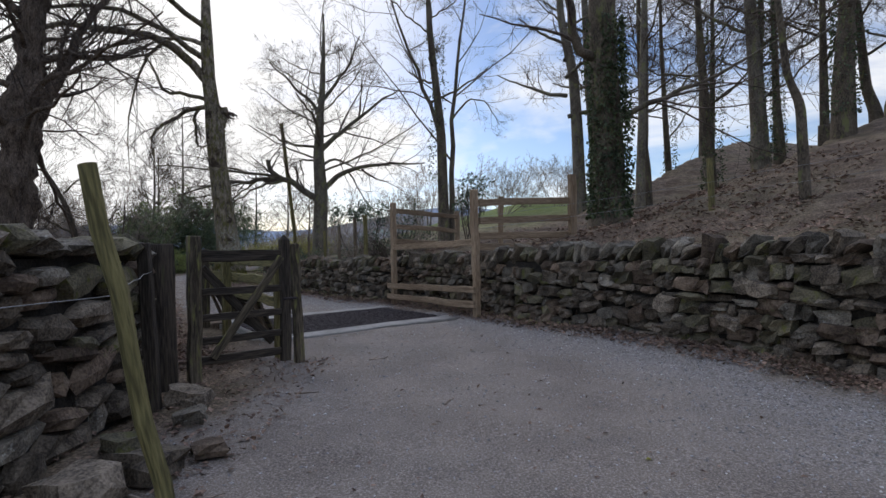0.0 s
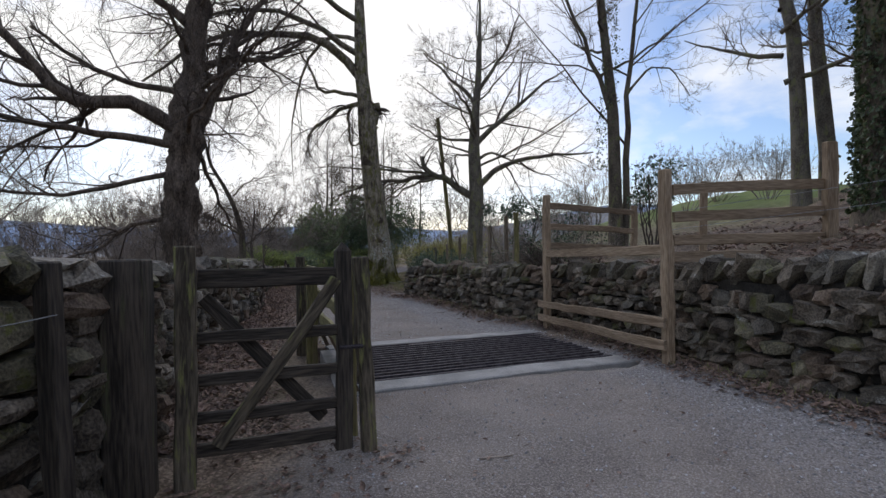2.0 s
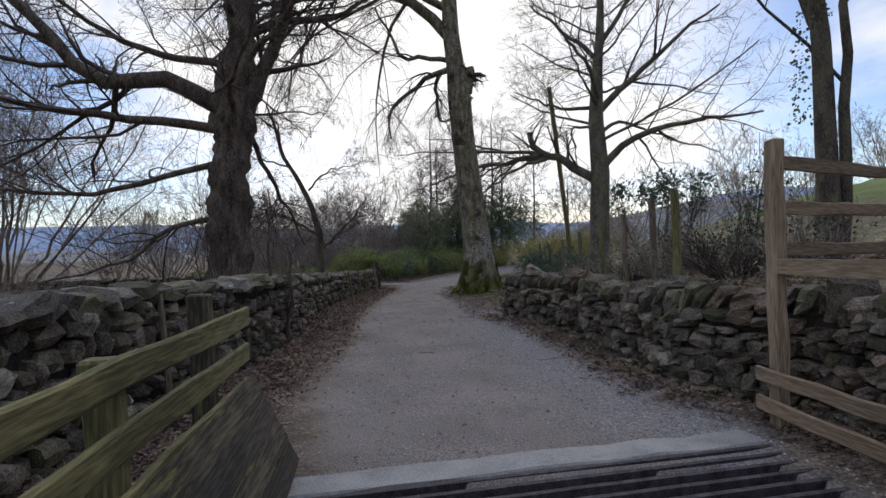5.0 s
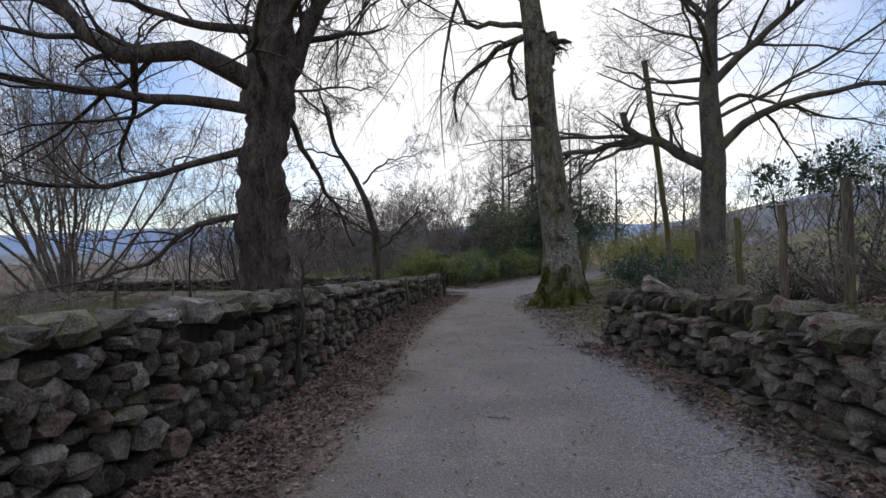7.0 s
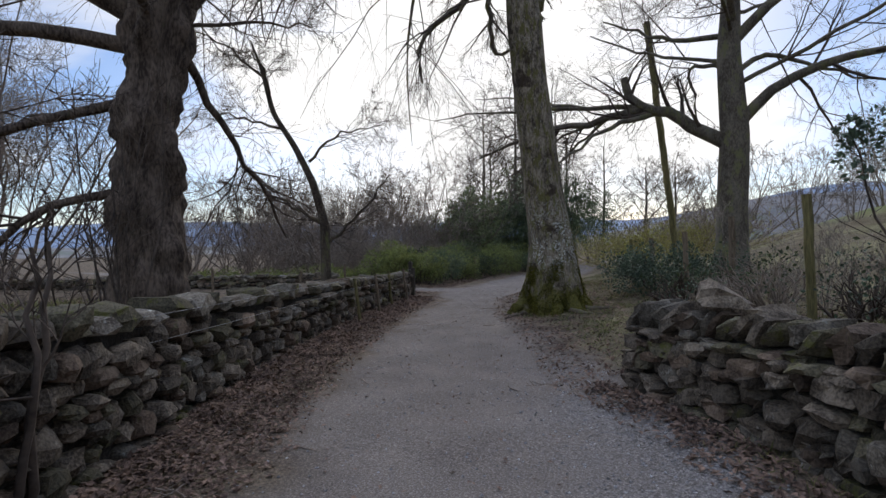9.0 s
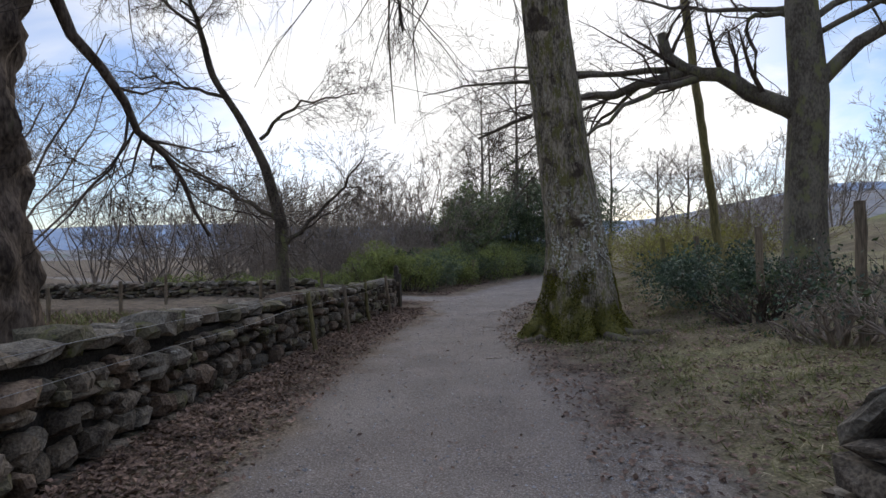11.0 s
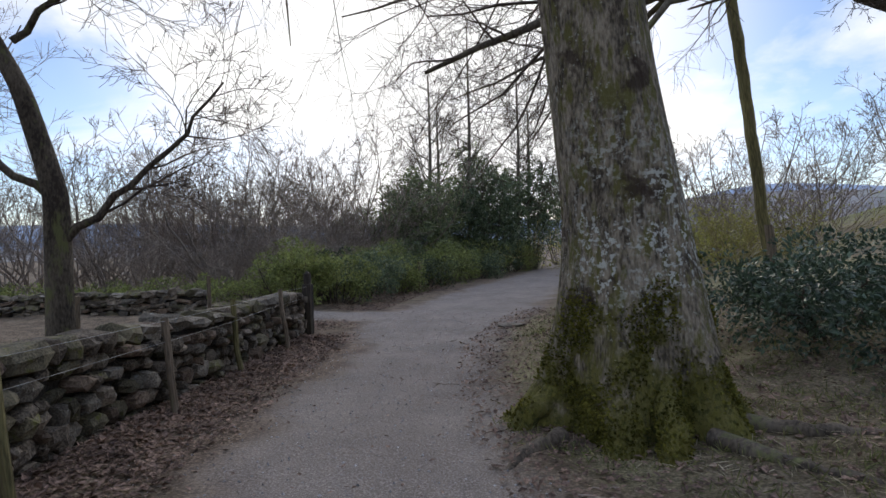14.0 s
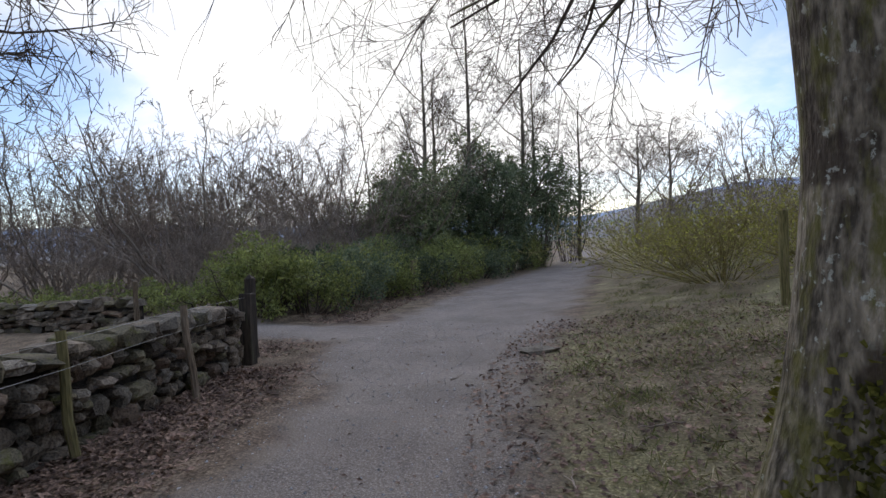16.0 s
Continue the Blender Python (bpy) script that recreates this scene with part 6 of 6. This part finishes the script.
def beside(line, n, lo, hi, gg, s0=0.0, s1=1.0):
    """Places strewn along a line, lo to hi metres to its right."""
    out = []
    total = line_at([(*p, 0, 0) for p in line], 0)[2]
    for s in gg.uniform(s0 * total, s1 * total, n):
        p, d, _ = line_at([(*p, 0, 0) for p in line], s)
        k = lo + (hi - lo) * gg.beta(1.2, 2.2)
        out.append((p[0] + d[1] * k, p[1] - d[0] * k))
    return out


gg = np.random.default_rng(9)
bank_line, left_line = [tuple(p) for p in BANK], [tuple(p) for p in LEFT]
litter("dead_leaves", beside(left_line, 30000, -0.02, 1.1, gg) + beside(bank_line[1:14], 11000, -0.05, -0.6, gg) + beside(bank_line[13:18], 13000, -0.6, 5.0, gg) + [(gg.uniform(-2.6, -1.3), gg.uniform(2.0, 6.4)) for _ in range(1000)]
       + [(-16.5 + gg.normal(0, 0.4), 26.9 + gg.normal(0, 0.35)) for _ in range(900)] + [(-17.6 - 0.3 * (y - 29.8) + gg.uniform(-1.2, 0.7), y) for y in gg.uniform(29.4, 40, 7000)], 0.055, M_LITTER, "brown dead beech leaves drifted along the walls", 0.02, 0.62, 0.3)
litter("slope_leaves", beside(bank_line[1:13], 15000, 0.5, 9.0, gg), 0.085, M_LITTER, "brown dead leaves and debris on the bank", 0.03, 0.6, 0.35)
tufts = beside(bank_line[13:19], 420, 0.4, 5.2, gg) + beside(bank_line[9:14], 60, 0.5, 2.6, gg) + [(-9.28 + math.cos(a) * 0.95, 23.05 + math.sin(a) * 0.95) for a in gg.uniform(0, 6.28, 26)]
litter("verge_grass", [(x + gg.normal(0, 0.09), y + gg.normal(0, 0.09)) for x, y in tufts for _ in range(34)] + beside(bank_line[13:18], 9000, 0.2, 4.8, gg) + beside(bank_line[9:14], 2600, 0.45, 2.5, gg) + beside(bank_line[4:13], 1400, -0.02, -0.4, gg), 0.08, M_GRASS, "thin dry grass in tufts on the verge", 0.0, 0.09, 1.2)
litter("verge_straw", beside(bank_line[13:18], 8500, 0.1, 5.0, gg) + beside(bank_line[9:14], 2000, 0.5, 3.0, gg), 0.12, M_STRAW, "dry straw and stalks lying on the verge", 0.015, 0.05, 0.12)


def pebbles(name, spots, size, mat, label):
    """Small gravel stones half sunk in the road, each an uneven octahedron."""
    spots = np.asarray(spots)
    n = len(spots)
    gp = np.random.default_rng(n)
    r0 = gp.uniform(0.35, 1.0, n)[:, None, None] * size * 0.5
    corner = np.array([(1, 0, 0), (0, 1, 0), (-1, 0, 0), (0, -1, 0), (0, 0, 0.7), (0, 0, -0.7)], float)[None] * gp.uniform(0.6, 1.3, (n, 6, 1))
    a = gp.uniform(0, 6.28, n)[:, None]
    v = np.stack([corner[:, :, 0] * np.cos(a) - corner[:, :, 1] * np.sin(a), corner[:, :, 0] * np.sin(a) + corner[:, :, 1] * np.cos(a), corner[:, :, 2]], -1) * r0
    v += np.stack([spots[:, 0], spots[:, 1], land(spots[:, 0], spots[:, 1]) + 0.003], 1)[:, None]
    f = np.array([(0, 1, 4), (1, 2, 4), (2, 3, 4), (3, 0, 4), (1, 0, 5), (2, 1, 5), (3, 2, 5), (0, 3, 5)])
    f = (np.arange(n)[:, None, None] * 6 + f[None]).reshape(-1, 3)
    return tagged(new(name, mesh_of(name, v.reshape(-1, 3), f, mat, False)), label, "gravel", kind="stuff")


px, py = gg.uniform(-16, 5, 120000), gg.uniform(0.6, 30, 120000)
pd, ps = along(ROAD, px, py)
ph = np.interp(ps, np.arange(len(ROAD)), ROAD[:, 2])
ok = (np.abs(pd) < ph + 0.1) & (gg.uniform(0, 1, len(px)) < 0.25 + 0.75 * smooth_step(pd, 0.2 * ph, 0.8 * ph) * (py < 18))
pe = (px - GRID_A.x) * exn.x + (py - GRID_A.y) * exn.y
pf = (px - GRID_A.x) * eyn.x + (py - GRID_A.y) * eyn.y
ok &= ~((pe > -0.2) & (pe < WIDE + 0.2) & (pf > -0.05) & (pf < DEEP + 0.1))
pebbles("road_gravel", np.stack([px[ok], py[ok]], 1)[:30000], 0.03, M_CHIP, "loose gravel chippings on the lane")
bx, by = px[~ok], py[~ok]
bd, bs = along(ROAD, bx, by)
inner = (np.abs(bd) < 1.9) & ~((((bx - GRID_A.x) * exn.x + (by - GRID_A.y) * exn.y) > -0.2) & (((bx - GRID_A.x) * eyn.x + (by - GRID_A.y) * eyn.y) > -0.05) & (((bx - GRID_A.x) * eyn.x + (by - GRID_A.y) * eyn.y) < DEEP + 0.1))
litter("road_leaves", np.stack([bx[inner], by[inner]], 1)[:1500], 0.045, M_LITTER, "scattered dead leaves and bits of twig on the lane", 0.012, 0.5, 0.25)


field_x, field_y = gg.uniform(-28, -7, 130000), gg.uniform(10, 28.5, 130000)
field_d, field_s = along(LEFT, field_x, field_y)
keep = (field_d < -0.6) & (field_s > 0.05) & (field_s < 7.95) & (np.abs(along(TRACK, field_x, field_y)[0]) > 1.0)
rough = np.stack([field_x[keep], field_y[keep]], 1)
litter("rough_grass", rough[:34000], 0.22, M_GRASS, "rough dead grass in the field beyond the wall", 0.0, 0.10, 1.1)
litter("dead_bracken", rough[34000:50000], 0.24, M_LITTER, "brown dead bracken and stalks in the field", 0.0, 0.10, 0.9)


def stick(x, y, length, angle, r0, label="fallen twig lying on the ground"):
    gs = np.random.default_rng(int(abs(x * 100 + y * 37)))
    z = land_z(x, y) + r0
    d = np.array([math.cos(angle), math.sin(angle), 0.0])
    line = resample([np.zeros(3), d * length * 0.5 + gs.normal(0, length * 0.06, 3) * np.array([1, 1, 0.2]), d * length], r0, r0 * 0.5, 8, gs, length * 0.012)
    side = fork(line[0][None], line[1][None], 3, gs, (0.2, 0.4), (25, 50), 4, 0.0, 0.08)
    v, f = joined([tubes(line[0][None], line[1][None], 6), tubes(*side, 4)])
    ob = tagged(new("fallen_twig", mesh_of("fallen_twig", v, f, M_TWIG_RED)), label, "twig", "fallen twigs")
    ob.location = (x, y, z)


for k in range(90):
    p = beside(left_line if k % 2 else bank_line[9:18], 1, 0.3 if k % 2 else -0.9, 1.4 if k % 2 else 2.2, gg)[0]
    stick(p[0], p[1], gg.uniform(0.12, 0.4), gg.uniform(0, 6.28), gg.uniform(0.003, 0.008))
for x, y, a in ((-1.4, 5.0, 0.2), (-0.9, 6.3, 0.5), (0.0, 4.6, 1.2), (-5.6, 13.6, 0.3), (-6.9, 16.9, 2.6), (-9.9, 21.0, 0.6), (-11.2, 23.4, 0.2), (-1.9, 2.95, -0.1)):
    stick(x, y, 0.22 if x > -1.8 or x < -2 else 0.8, a, 0.008)
# A sapling that grows out of the foot of the wall, and brush on the oak's trunk.
twig_bush("wall_sapling", (-7.75, 12.95), 2.5, 1.1, 3, (5, 4, 3), "crooked bare sapling growing from the foot of the wall", 540, M_TWIG, 0.005, stem_r=0.035)
brush = twig_bush("oak_shoots", (-12.6, 15.6), 4.2, 1.3, 9, (5, 4), "thin bare shoots around the oak's trunk", 541, M_TWIG, 0.006, stem_r=0.02, lean=0.25)
litter("yellow_leaf", [(1.27, 3.42)], 0.09, M_YELLOW, "single yellow-green leaf on the gravel", 0.01)
